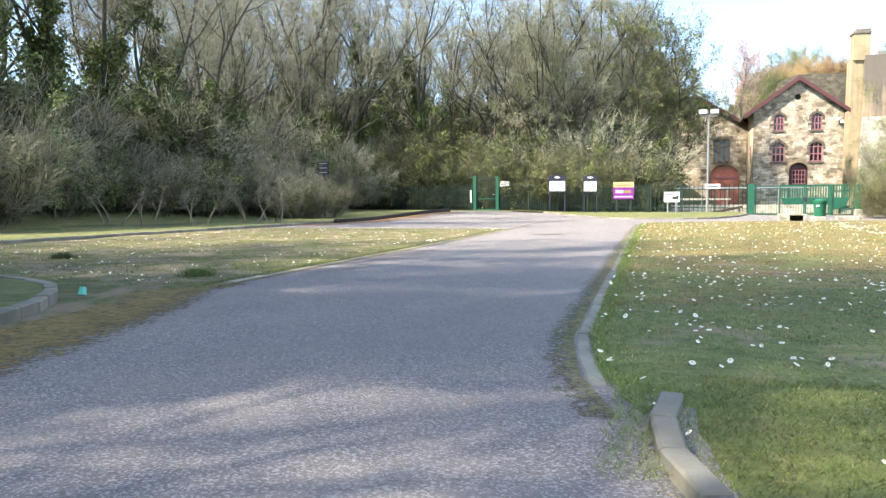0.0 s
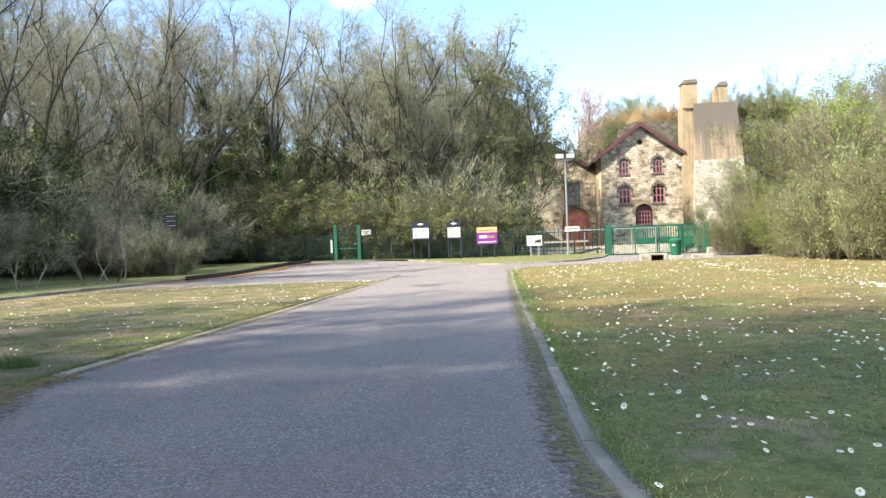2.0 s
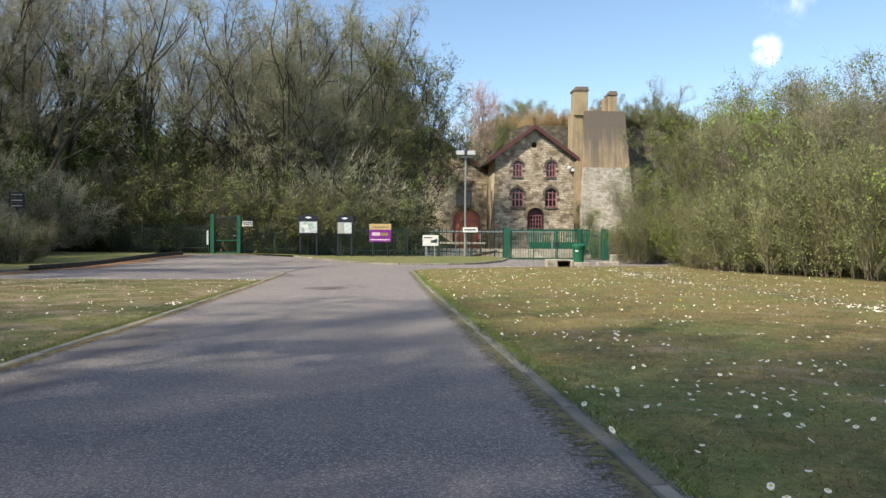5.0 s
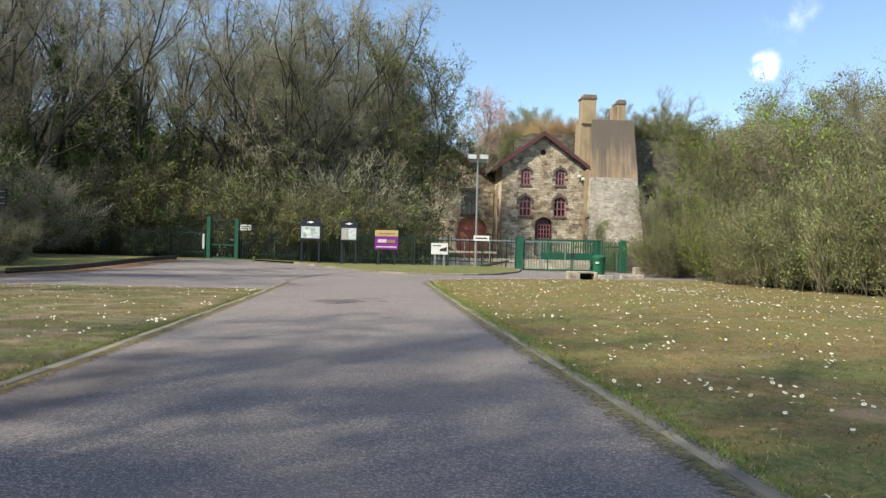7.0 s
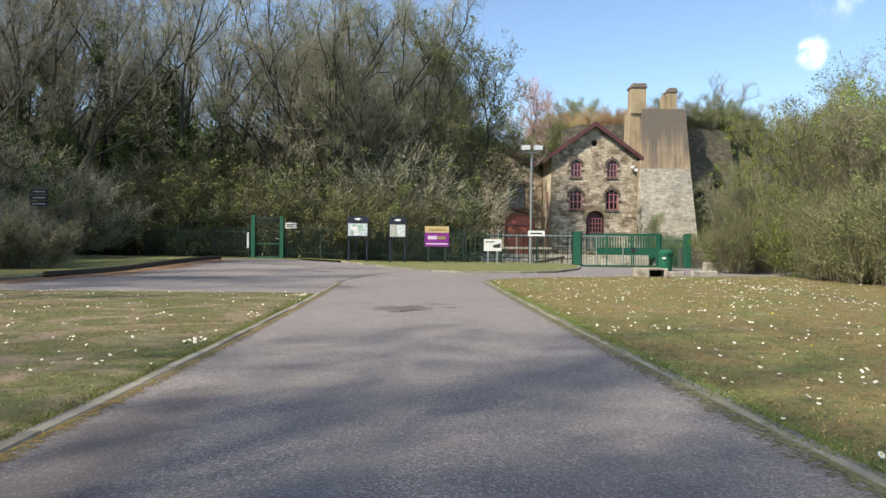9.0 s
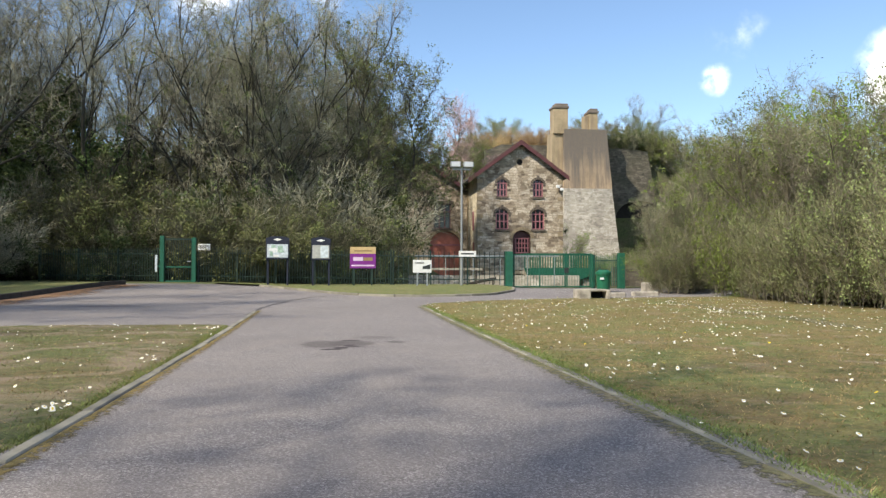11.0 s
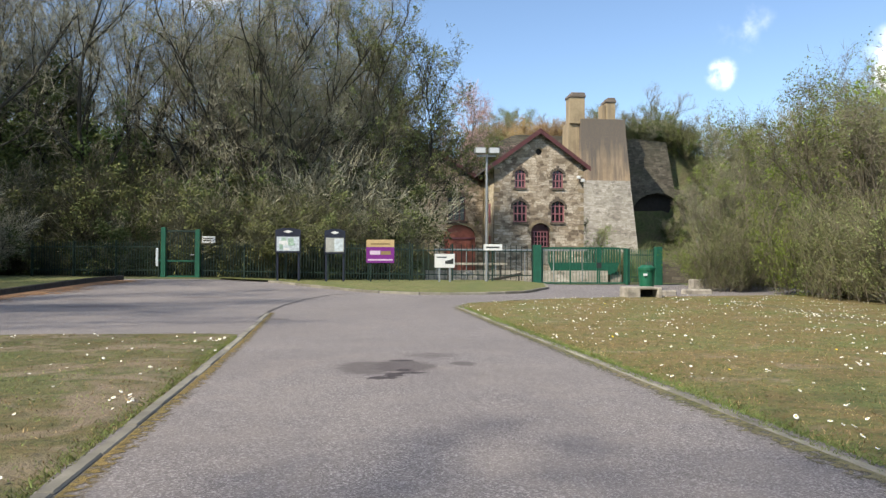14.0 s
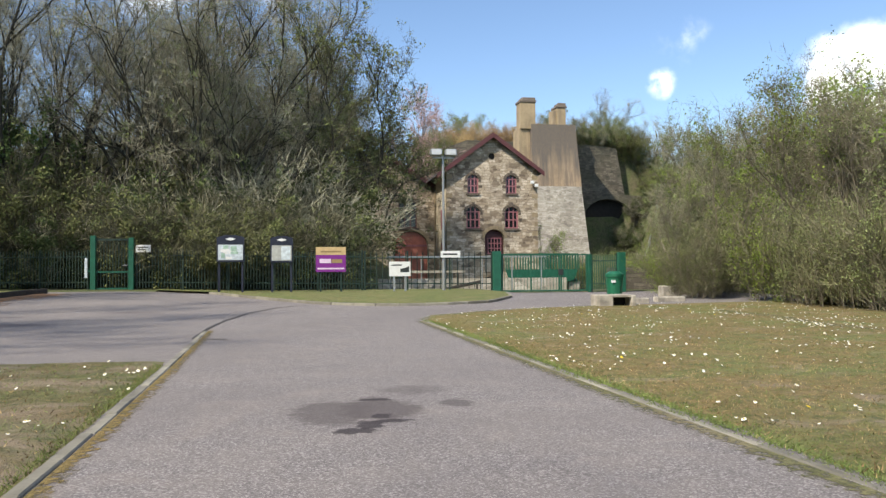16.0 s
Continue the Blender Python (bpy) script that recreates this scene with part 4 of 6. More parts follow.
# undergrowth in front of the wood
for i in range(22):
    x = -46 + i * 2.05 + pr.uniform(-0.8, 0.8)
    y = 56.5 + pr.uniform(-0.8, 2.5) + (3 if x < -16 else 0) - (4 if x < -30 else 0)
    plant(pr.choice(("scrub", "green", "scrub_pale", "scrub")) if x < -12 else "olive", x, y, pr.uniform(0.8, 1.25) * (1.0 if x < -12 else 1.1), pr.uniform(0, 6.28))
for i in range(24):
    x = -46 + i * 2.0 + pr.uniform(-1, 1)
    if x > -2:
        continue
    if x < -3:
        plant(pr.choice(("green", "green", "olive", "scrub")), x, 72 + pr.uniform(-2, 8), pr.uniform(1.3, 1.9), pr.uniform(0, 6.28))
        if i % 2:
            plant(pr.choice(("green", "scrub")), x, 88 + pr.uniform(-2, 8), pr.uniform(1.3, 2.0), pr.uniform(0, 6.28))
    plant(pr.choice(("green", "scrub", "olive")), x, 62 + pr.uniform(-1.5, 5) + max(0, x) * 1.2, pr.uniform(1.3, 2.0), pr.uniform(0, 6.28))
for i in range(17):
    y = 12 + i * 2.7 + pr.uniform(-1, 1)
    plant(pr.choice(("scrub", "scrub", "scrub_pale", "green")), -25.5 + pr.uniform(-2, 1) + 0.03 * y, y, pr.uniform(0.8, 1.3), pr.uniform(0, 6.28))
    plant(pr.choice(("green", "scrub")), -30 + pr.uniform(-2, 1), y, pr.uniform(1.3, 1.9), pr.uniform(0, 6.28))
for x, y, s in ((-18.9, 37.0, 0.62), (-20.6, 36.2, 0.7)):
    plant("scrub", x, y, s, pr.uniform(0, 6.28))
for x, y, s in ((-22, 21, 1.0), (-19.5, 24, 0.9), (-20.5, 21.5, 0.7), (-18.7, 27.5, 0.85), (-18.0, 29, 0.95), (-23.5, 19.5, 0.6)):
    plant("dead", x, y, s, pr.uniform(0, 6.28))
# hillside behind
for i in range(13):
    for j in range(5):
        x = -70 + i * 14 + pr.uniform(-4, 4)
        y = 128 + j * 22 + pr.uniform(-6, 6)
        plant(pr.choice(("bare", "bare_b", "pale", "bare_b")), x, y, (pr.uniform(0.6, 0.85) if x < 8 else pr.uniform(0.26, 0.38) + 0.08 * j), pr.uniform(0, 6.28))
for i in range(22):
    plant(pr.choice(("thin", "thin_b", "scrub")), 14 + i * 3.4 + pr.uniform(-1, 1), 131 + pr.uniform(-4, 8), pr.uniform(0.45, 0.75), pr.uniform(0, 6.28))
for i in range(22):
    plant("straw", 18 + i * 1.25 + pr.uniform(-1.2, 1.2), 121.5 + pr.uniform(0, 6), pr.uniform(0.45, 1.15), pr.uniform(0, 6.28), squash=pr.uniform(0.8, 1.5))
for i in range(16):
    plant(pr.choice(("thicket_b", "straw", "thicket", "green")), pr.uniform(7, 19), pr.uniform(116, 126), pr.uniform(0.7, 1.3), pr.uniform(0, 6.28))
for i in range(8):
    plant(pr.choice(("straw", "thicket", "thicket_b")), pr.uniform(41, 48), pr.uniform(119.5, 124), pr.uniform(0.7, 1.2), pr.uniform(0, 6.28))
for i in range(10):
    plant(pr.choice(("bare", "bare_b", "pale")), pr.uniform(6, 34), pr.uniform(128, 150), pr.uniform(0.28, 0.4), pr.uniform(0, 6.28))
for i in range(16):
    plant(pr.choice(("pale", "bare", "bare_b")), pr.uniform(43, 72), pr.uniform(113, 130), pr.uniform(0.32, 0.5), pr.uniform(0, 6.28))
for i in range(18):
    plant(pr.choice(("olive", "green", "thicket_b", "thicket")), pr.uniform(-2, 17), pr.uniform(106, 120), pr.uniform(0.9, 1.5), pr.uniform(0, 6.28))
for i in range(30):
    bx, by = pr.uniform(39, 62), pr.uniform(84, 110)
    plant(pr.choice(("thicket_b", "thicket", "green", "thicket_b")), bx, by, pr.uniform(0.5, 0.95), pr.uniform(0, 6.28))
for i in range(8):
    plant("green", 40 + i * 3 + pr.uniform(-1, 1), 104 + pr.uniform(-5, 4), pr.uniform(0.6, 1.1), pr.uniform(0, 6.28))
# thicket on the east side


def tall(y):
    """The saplings grow taller towards the far end."""
    return 0.72 + 0.2 * smooth(14, 36, y)


for i in range(20):
    y = 1 + i * 1.95 + pr.uniform(-0.5, 0.5)
    x0 = 14.0 + max(0, 36 - y) * 0.12 + (0.5 if y > 35 else 0)
    plant(pr.choice(("thicket", "thicket", "thicket_b")), x0 + 1.5 + pr.uniform(-0.5, 0.5), y, pr.uniform(0.65, 1.0), pr.uniform(0, 6.28), squash=pr.uniform(0.95, 1.3))
    plant(pr.choice(("thicket", "thin_b", "thin", "scrub_pale")), x0 + 3.6 + pr.uniform(-0.8, 0.8), y + 1, (pr.uniform(0.62, 0.8) if i % 3 else pr.uniform(0.8, 0.95)) * tall(y), pr.uniform(0, 6.28))
    plant(pr.choice(("thin", "thin_b", "thin_b")), x0 + 6.0 + pr.uniform(-1, 1), y, pr.uniform(0.75, 0.95) * tall(y), pr.uniform(0, 6.28))
    if i % 2 == 0:
        plant(pr.choice(("thin", "thin_b", "thicket")), x0 + 9.5 + pr.uniform(-1, 1), y, pr.uniform(0.9, 1.1) * tall(y), pr.uniform(0, 6.28))
        plant(pr.choice(("thin", "thin_b", "thin")), x0 + 13 + pr.uniform(-2, 2), y, pr.uniform(0.95, 1.2) * tall(y), pr.uniform(0, 6.28))
for x, y, key, s in ((14.1, 40.4, "thicket", 0.6), (15.2, 43.5, "thin_b", 0.5), (16.2, 43.0, "thin", 0.62), (16.6, 46.5, "thicket_b", 0.75), (21.4, 86.5, "thin", 0.6), (22.8, 82, "thicket", 0.75), (25.2, 80, "thicket_b", 0.8), (24.5, 90, "thicket", 0.8)):
    plant(key, x, y, s, pr.uniform(0, 6.28))
# bare trees and bushes on the bank beyond the stack
for i in range(9):
    plant(pr.choice(("bare", "bare_b")), 46 + i * 3.2 + pr.uniform(-1, 1), 119 + pr.uniform(0, 9), pr.uniform(0.5, 0.7), pr.uniform(0, 6.28))
for x, y, key, s in ((38.2, 117.2, "green", 0.8), (41.5, 117.4, "green", 0.9), (44.5, 117, "green", 1.0), (37.5, 119.5, "olive", 0.9), (40.5, 119.6, "green", 1.0), (45.5, 116, "green", 0.9), (47.5, 113.5, "thicket_b", 0.9), (49, 116, "olive", 0.9), (44.6, 120.5, "olive", 1.0), (51, 112, "thicket", 1.0)):
    plant(key, x, y, s, pr.uniform(0, 6.28))
for x, y, key, s in ((15.5, 42, "thicket", 0.75), (17.5, 45, "thicket_b", 0.9), (20, 48, "thicket", 1.0), (23, 52, "thin", 0.9), (26, 57, "thin_b", 1.0), (30, 62, "thicket", 1.3), (28, 50, "thin", 1.1),
                     (34, 58, "thin_b", 1.2), (36, 70, "thin", 1.3), (40, 78, "thicket_b", 1.4), (44, 66, "pale", 0.6), (48, 84, "pale", 0.62), (55, 95, "pale", 0.6), (60, 80, "bare", 0.7), (34, 88, "thicket_b", 1.0), (39, 90, "thicket", 1.2),
                     (24, 75, "thicket", 0.8), (22, 80.5, "thicket", 0.7)):
    plant(key, x, y, s, pr.uniform(0, 6.28))

# ---- mill house ----


def arched_window(parent, cx, w, z0, z1, y, rise, mullions=2, name="window"):
    win = mesh_obj(name, finish(prism(arch_outline(cx, w - 0.02, z0, z1, rise), y + 0.22, y + 0.26), "pane", "glass_dark"), parent, "dark panes in a maroon frame")
    part("window_frame", prism([(cx - w / 2, z0), (cx - w / 2 + 0.12, z0), (cx - w / 2 + 0.12, z1 - rise), (cx - w / 2, z1 - rise)], y + 0.1, y + 0.24), "maroon", win)
    part("window_frame", prism([(cx + w / 2 - 0.12, z0), (cx + w / 2, z0), (cx + w / 2, z1 - rise), (cx + w / 2 - 0.12, z1 - rise)], y + 0.1, y + 0.24), "maroon", win)
    for k in range(mullions):
        mx = cx - w / 2 + w * (k + 1) / (mullions + 1)
        part("mullion", box(mx - 0.055, mx + 0.055, y + 0.12, y + 0.23, z0, z1 - 0.05), "maroon", win)
    for zz in (z0, z1 - rise - 0.02, (z0 + z1 - rise) / 2):
        part("transom", box(cx - w / 2, cx + w / 2, y + 0.11, y + 0.235, zz, zz + 0.1), "maroon", win)
    return win


def voussoirs(parent, cx, w, zc, rise, y, n, depth=0.28, material="dressed"):
    """Arch stones round an opening's head, each a piece of its own."""
    for i in range(n):
        a0, a1 = math.pi * i / n + 0.015, math.pi * (i + 1) / n - 0.015
        o = []
        for a, k in ((a0, 0), (a1, 0), (a1, 1), (a0, 1)):
            rx, rz = w / 2 + depth * k, rise + depth * k
            o.append((cx + rx * math.cos(a), zc + rz * math.sin(a)))
        part("arch_stone", prism(o, y - 0.04, y + 0.2), material, parent)


house = thing("mill_house", "three-storey sandstone mill house with gabled front", "house", kind="")
HX0, HX1, HY, HZ, HA = 11.0, 19.9, 83.0, 10.75, 14.0
holes = [arch_outline(13.55, 1.06, 8.45, 10.2, 0.4), arch_outline(17.3, 1.06, 8.45, 10.2, 0.4),
         arch_outline(13.55, 1.32, 5.1, 7.15, 0.5), arch_outline(17.3, 1.32, 5.1, 7.15, 0.5),
         arch_outline(15.6, 1.9, 0.9, 5.0, 0.85), arch_outline(15.35, 1.5, -0.95, 0.5, 0.15),
         [(15.4 + 0.32 * math.cos(a * math.pi / 6), 12.0 + 0.32 * math.sin(a * math.pi / 6)) for a in range(12)]]
part("wall", holed_wall([(HX0, -1.2), (HX1, -1.2), (HX1, HZ), ((HX0 + HX1) / 2, HA), (HX0, HZ)], holes, HY, HY + 0.5), "stone", house)
# west wall in the paler stone, painted as if sunlit
part("side_wall", box(HX0, HX0 + 0.5, HY + 0.5, HY + 15, -1.2, HZ), "stone_sunlit", house)
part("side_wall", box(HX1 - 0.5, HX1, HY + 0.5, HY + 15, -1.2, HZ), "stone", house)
part("wall", prism([(HX0, -1.2), (HX1, -1.2), (HX1, HZ), ((HX0 + HX1) / 2, HA), (HX0, HZ)], HY + 15, HY + 15.5), "stone", house)
for sgn in (-1, 1):
    mx = (HX0 + HX1) / 2
    ex = mx + sgn * (4.45 + (1.0 if sgn < 0 else 0.55))
    slope = (HA - HZ) / 4.45
    ez = HA - abs(ex - mx) * slope
    part("roof", prism([(mx, HA + 0.05), (ex, ez + 0.05), (ex, ez + 0.22), (mx, HA + 0.24)], HY - 0.55, HY + 15.6), "slate", house)
    part("bargeboard", prism([(mx, HA - 0.28), (ex, ez - 0.26), (ex, ez + 0.2), (mx, HA + 0.22)], HY - 0.63, HY - 0.56), "maroon_dark", house)
    for k in range(5):
        t = 0.12 + k * 0.2
        part("rafter_end", box(mx + (ex - mx) * t - 0.06, mx + (ex - mx) * t + 0.06, HY - 0.55, HY, HA + (ez - HA) * t - 0.2, HA + (ez - HA) * t), "maroon_dark", house)
for cx, w, z0, z1, rise in ((13.55, 1.06, 8.45, 10.2, 0.4), (17.3, 1.06, 8.45, 10.2, 0.4), (13.55, 1.32, 5.1, 7.15, 0.5), (17.3, 1.32, 5.1, 7.15, 0.5)):
    arched_window(house, cx, w, z0, z1, HY, rise)
    voussoirs(house, cx, w, z1 - rise, rise, HY, 7, 0.26, "dressed_dark")
    part("keystone", prism([(cx - 0.1, z1 + 0.02), (cx + 0.1, z1 + 0.02), (cx + 0.14, z1 + 0.42), (cx - 0.14, z1 + 0.42)], HY - 0.08, HY + 0.1), "dressed_dark", house)
    part("window_sill", box(cx - w / 2 - 0.12, cx + w / 2 + 0.12, HY - 0.1, HY + 0.3, z0 - 0.2, z0), "dressed_dark", house)
    for sgn in (-1, 1):
        for k in range(2):
            xa = cx + sgn * (w / 2 + 0.01)
            xb = xa + sgn * (0.34 if k else 0.24)
            zz = z1 - rise - 0.28 - k * 0.55
            part("jamb_stone", box(min(xa, xb), max(xa, xb), HY - 0.03, HY + 0.1, zz, zz + 0.24), "dressed_dark", house)
voussoirs(house, 15.6, 1.9, 4.15, 0.85, HY, 11, 0.34)
voussoirs(house, 15.4, 0.64, 12.0, 0.32, HY, 7, 0.14)
part("vent", prism([(15.4 + 0.34 * math.cos(a * math.pi / 6), 12.0 + 0.34 * math.sin(a * math.pi / 6)) for a in range(12)], HY + 0.18, HY + 0.24), "void", house)
door = part("door", box(14.65, 16.55, HY + 0.42, HY + 0.48, 0.9, 5.0), "maroon_dark", house, "maroon arched loading door with small panes")
part("pane", box(15.0, 16.35, HY + 0.36, HY + 0.4, 2.75, 4.15), "glass_dark", door)
for k in range(5):
    part("glazing_bar", box(15.0 + k * 0.31, 15.0 + k * 0.31 + 0.09, HY + 0.31, HY + 0.37, 2.7, 4.2), "maroon", door)
for k in range(4):
    part("glazing_bar", box(14.95, 16.4, HY + 0.3, HY + 0.365, 2.68 + k * 0.48, 2.77 + k * 0.48), "maroon", door)
part("panel", box(14.75, 16.45, HY + 0.2, HY + 0.4, 0.95, 2.55), "concrete", door, "pale boarded lower panel")
part("door", box(14.6, 16.1, HY + 0.4, HY + 0.46, -1.0, 0.5), "void", house, "dark basement door")
for k in range(13):
    zz = -1.0 + k * 0.9
    for wdt, xx, sg in (((0.55, 0.32)[k % 2], HX0, 1), ((0.55, 0.32)[k % 2], HX1, -1)):
        part("quoin", box(min(xx, xx + sg * wdt) - 0.02 * (sg > 0), max(xx, xx + sg * wdt) + 0.02 * (sg < 0), HY - 0.03, HY + 0.3, zz, zz + 0.42), "dressed", house)
part("downpipe", tube((10.9, HY + 6.4, -1), (10.9, HY + 6.4, 9.8), 0.07), "dressed", house, "rust-brown downpipe")
part("side_window", box(HX0 - 0.02, HX0 + 0.1, HY + 2.2, HY + 3.2, 5.2, 7.0), "glass_dark", house)
part("window_frame", box(HX0 - 0.05, HX0 - 0.02, HY + 2.15, HY + 3.25, 5.1, 7.05), "maroon", house)
part("side_window", box(HX0 - 0.02, HX0 + 0.1, HY + 2.2, HY + 3.2, 2.0, 3.8), "red_door", house)

flood = thing("wall_floodlight", "white twin floodlight fixed to the mill house wall", "lamp", (19.45, HY, 9.4))
part("bracket", box(-0.06, 0.06, -0.3, 0, -0.05, 0.05), "steel", flood)
part("lamp_head", box(-0.35, -0.02, -0.55, -0.25, -0.05, 0.25, 0.03), "white", flood)
part("lamp_head", box(0.06, 0.4, -0.55, -0.25, -0.35, -0.05, 0.03), "white", flood)

annex = thing("engine_house", "lower sandstone gabled building with red arched door", "house")
part("wall", holed_wall([(-0.6, -1.2), (10.98, -1.2), (10.98, 9.75), (5.2, 13.3), (-0.6, 9.75)],
                        [[(7.2, 5.5), (9.1, 5.5), (9.1, 8.2), (7.2, 8.2)], arch_outline(8.5, 3.4, -1.0, 5.2, 1.4)], 90, 90.5), "stone", annex)
part("side_wall", box(-0.6, -0.1, 90.5, 104, -1.2, 9.75), "stone", annex)
for sgn, e in ((-1, -1.0), (1, 10.98)):
    ez = 13.3 - abs(e - 5.2) * (3.55 / 5.78)
    part("roof", prism([(5.2, 13.35), (e, ez + 0.05), (e, ez + 0.2), (5.2, 13.52)], 89.5, 104), "slate", annex)
    part("bargeboard", prism([(5.2, 13.0), (e, ez - 0.28), (e, ez + 0.18), (5.2, 13.5)], 89.42, 89.49), "maroon_dark", annex)
wn2 = part("window", box(7.2, 9.1, 90.25, 90.3, 5.5, 8.2), "glass_dark", annex, "dark window with maroon bars")
for k in range(4):
    part("mullion", box(7.2 + k * 0.6, 7.3 + k * 0.6, 90.15, 90.26, 5.5, 8.2), "maroon_dark", wn2)
for zz in (5.5, 7.3, 8.1):
    part("transom", box(7.2, 9.1, 90.16, 90.25, zz, zz + 0.1), "maroon_dark", wn2)
part("lintel", box(6.9, 9.4, 89.95, 90.3, 8.2, 8.55), "dressed_dark", annex)
part("window_sill", box(7.0, 9.3, 89.88, 90.3, 5.3, 5.5), "dressed_dark", annex)
d2 = part("door", prism(arch_outline(8.5, 3.36, -1.0, 5.15, 1.4), 90.3, 90.38), "red_door", annex, "faded red boarded arched doors")
for k in range(6):
    part("board", box(6.95 + k * 0.55, 7.02 + k * 0.55, 90.24, 90.31, -1.0, 4.2), "red_door", d2)
part("cross_rail", box(6.85, 10.15, 90.2, 90.3, 3.6, 3.8), "maroon", d2)
voussoirs(annex, 8.5, 3.4, 3.8, 1.4, 90, 13, 0.34)

# ---- furnace stack and retaining wall ----
stack = thing("furnace_stack", "massive battered masonry stack with two chimneys", "tower")


def battered(x0b, x1b, x0t, x1t, y0b, y0t, y1, z0, z1):
    bm = bmesh.new()
    vs = [bm.verts.new(p) for p in ((x0b, y0b, z0), (x1b, y0b, z0), (x1b, y1, z0), (x0b, y1, z0), (x0t, y0t, z1), (x1t, y0t, z1), (x1t, y1, z1), (x0t, y1, z1))]
    for f in ((0, 1, 5, 4), (1, 2, 6, 5), (2, 3, 7, 6), (3, 0, 4, 7), (4, 5, 6, 7), (3, 2, 1, 0)):
        bm.faces.new([vs[i] for i in f])
    return bm


part("base", battered(27.1, 35.9, 27.75, 34.6, 110.6, 111.5, 118, -1.2, 12.4), "stone_grey", stack, "grey rubble base")
part("shaft", battered(27.7, 34.65, 27.85, 34.2, 111.5, 112.0, 118, 12.4, 18.6), "render", stack, "ochre stained rendered shaft")
part("head", battered(27.85, 34.2, 27.9, 34.08, 112.0, 112.1, 118, 18.6, 20.9), "render", stack, "soot-dark top of the shaft")
part("pier", battered(25.9, 27.8, 26.35, 27.84, 112.6, 112.8, 116, -1.2, 20.5), "ochre", stack, "sunlit ochre side pier")
for cx, w, zt, y0 in ((27.5, 2.1, 24.0, 112.5), (32.7, 1.3, 23.7, 114.0)):
    ch = part("chimney", box(cx - w / 2, cx + w / 2, y0, y0 + 2.2, 20.3, zt, 0.04), "ochre", stack, "ochre rendered chimney")
    part("cap", box(cx - w / 2 - 0.12, cx + w / 2 + 0.12, y0 - 0.12, y0 + 2.3, zt - 0.1, zt + 0.25, 0.05), "soot", ch)
    part("cap", box(cx - w / 2 + 0.25, cx + w / 2 + 0.08, y0 + 0.2, y0 + 2.0, zt + 0.25, zt + 0.65, 0.05), "soot", ch)
part("chimney_side", box(31.5, 32.0, 114.2, 116, 20.3, 23.3, 0.04), "ochre", stack)

# the stone colour here carries the shade beside the stack
tagged(new("wall_north", finish(holed_wall([(17.5, -1.2), (50, -1.2), (50, 11.5), (43.5, 12.0), (42.3, 18.8), (36, 19.4), (20, 19.5), (17.5, 18.5)],
       [arch_outline(41.0, 7.6, -1.0, 11.4, 3.0)], 118, 119), "wall_north", "stone_dark_shaded")), "high grey rubble retaining wall, darkened for shade, with a dark arched vault", "wall", kind="structure")
# box painted near-black for the shadowed hollow beside the stack
vault = tagged(new("vault", finish(box(36.8, 45.2, 119, 126, -1.2, 12), "vault", "void")), "near-black vault behind the arch, shade put into its colour", "vault", kind="structure")
rail = thing("bank_railing", "grey metal railing along the top of the bank", "railing")
for k in range(11):
    x = 43.5 + k * 1.1
    part("post", tube((x, 112, terrain(x, 112) - 0.2), (x, 112, terrain(x, 112) + 1.2), 0.05, sides=6), "steel", rail)
    if k:
        for zz in (0.55, 1.15):
            part("rail", tube((x - 1.1, 112, terrain(x - 1.1, 112) + zz), (x, 112, terrain(x, 112) + zz), 0.04, sides=6), "steel", rail)

# ---- fence and gates ----
FENCE = ((-10.75, 52.5), (0.9, 51.6), (8.0, 50.8))


def fence_run(ob, x0, y0, x1, y1, h, spacing, pale_mat, top_point=True):
    n = int(math.hypot(x1 - x0, y1 - y0) / spacing)
    ang = math.atan2(y1 - y0, x1 - x0)
    pale = finish(prism([(-0.02, 0.05), (0.02, 0.05), (0.02, h - 0.08), (0, h), (-0.02, h - 0.08)], -0.008, 0.008), "pale", pale_mat)
    for i in range(n + 1):
        u = i / n
        x, y = x0 + (x1 - x0) * u, y0 + (y1 - y0) * u
        p = mesh_obj("pale", pale, ob)
        p.matrix_basis = Matrix.Translation((x, y, g(x, y) + 0.1)) @ Matrix.Rotation(ang, 4, "Z")
    m = int(math.hypot(x1 - x0, y1 - y0) / 2.75) + 1
    post = finish(box(-0.05, 0.05, 0.02, 0.1, -0.3, h + 0.02), "post", "green_dark")
    for i in range(m + 1):
        u = i / m
        x, y = x0 + (x1 - x0) * u, y0 + (y1 - y0) * u
        p = mesh_obj("post", post, ob)
        p.matrix_basis = Matrix.Translation((x, y, g(x, y) + 0.1)) @ Matrix.Rotation(ang, 4, "Z")
    for zz in (0.35, h - 0.35):
        bm = bmesh.new()
        add_tube(bm, (x0, y0 + 0.03, g(x0, y0) + 0.1 + zz), (x1, y1 + 0.03, g(x1, y1) + 0.1 + zz), 0.03, sides=6)
        part("rail", bm, "green_dark", ob)


f1 = thing("palisade_fence", "dark green steel palisade fence along the wood", "fence")
fence_run(f1, -10.6, 52.5, 0.9, 51.6, 2.1, 0.155, "green_dark")
f2 = thing("mesh_fence", "dark green bar fence beside the vehicle gate", "fence")
fence_run(f2, 1.05, 51.6, 7.75, 50.85, 2.05, 0.3, "green_dark")
f3 = thing("mesh_fence", "green bar fence beyond the vehicle gate", "fence")
fence_run(f3, 13.3, 50.75, 14.65, 50.5, 1.95, 0.12, "green")
tagged(new("wall_lane", finish(box(15.2, 24.0, 53, 53.4, -0.8, 1.15), "wall_lane", "stone_dark_shaded")), "low dark rubble wall beside the lane", "wall", kind="structure")
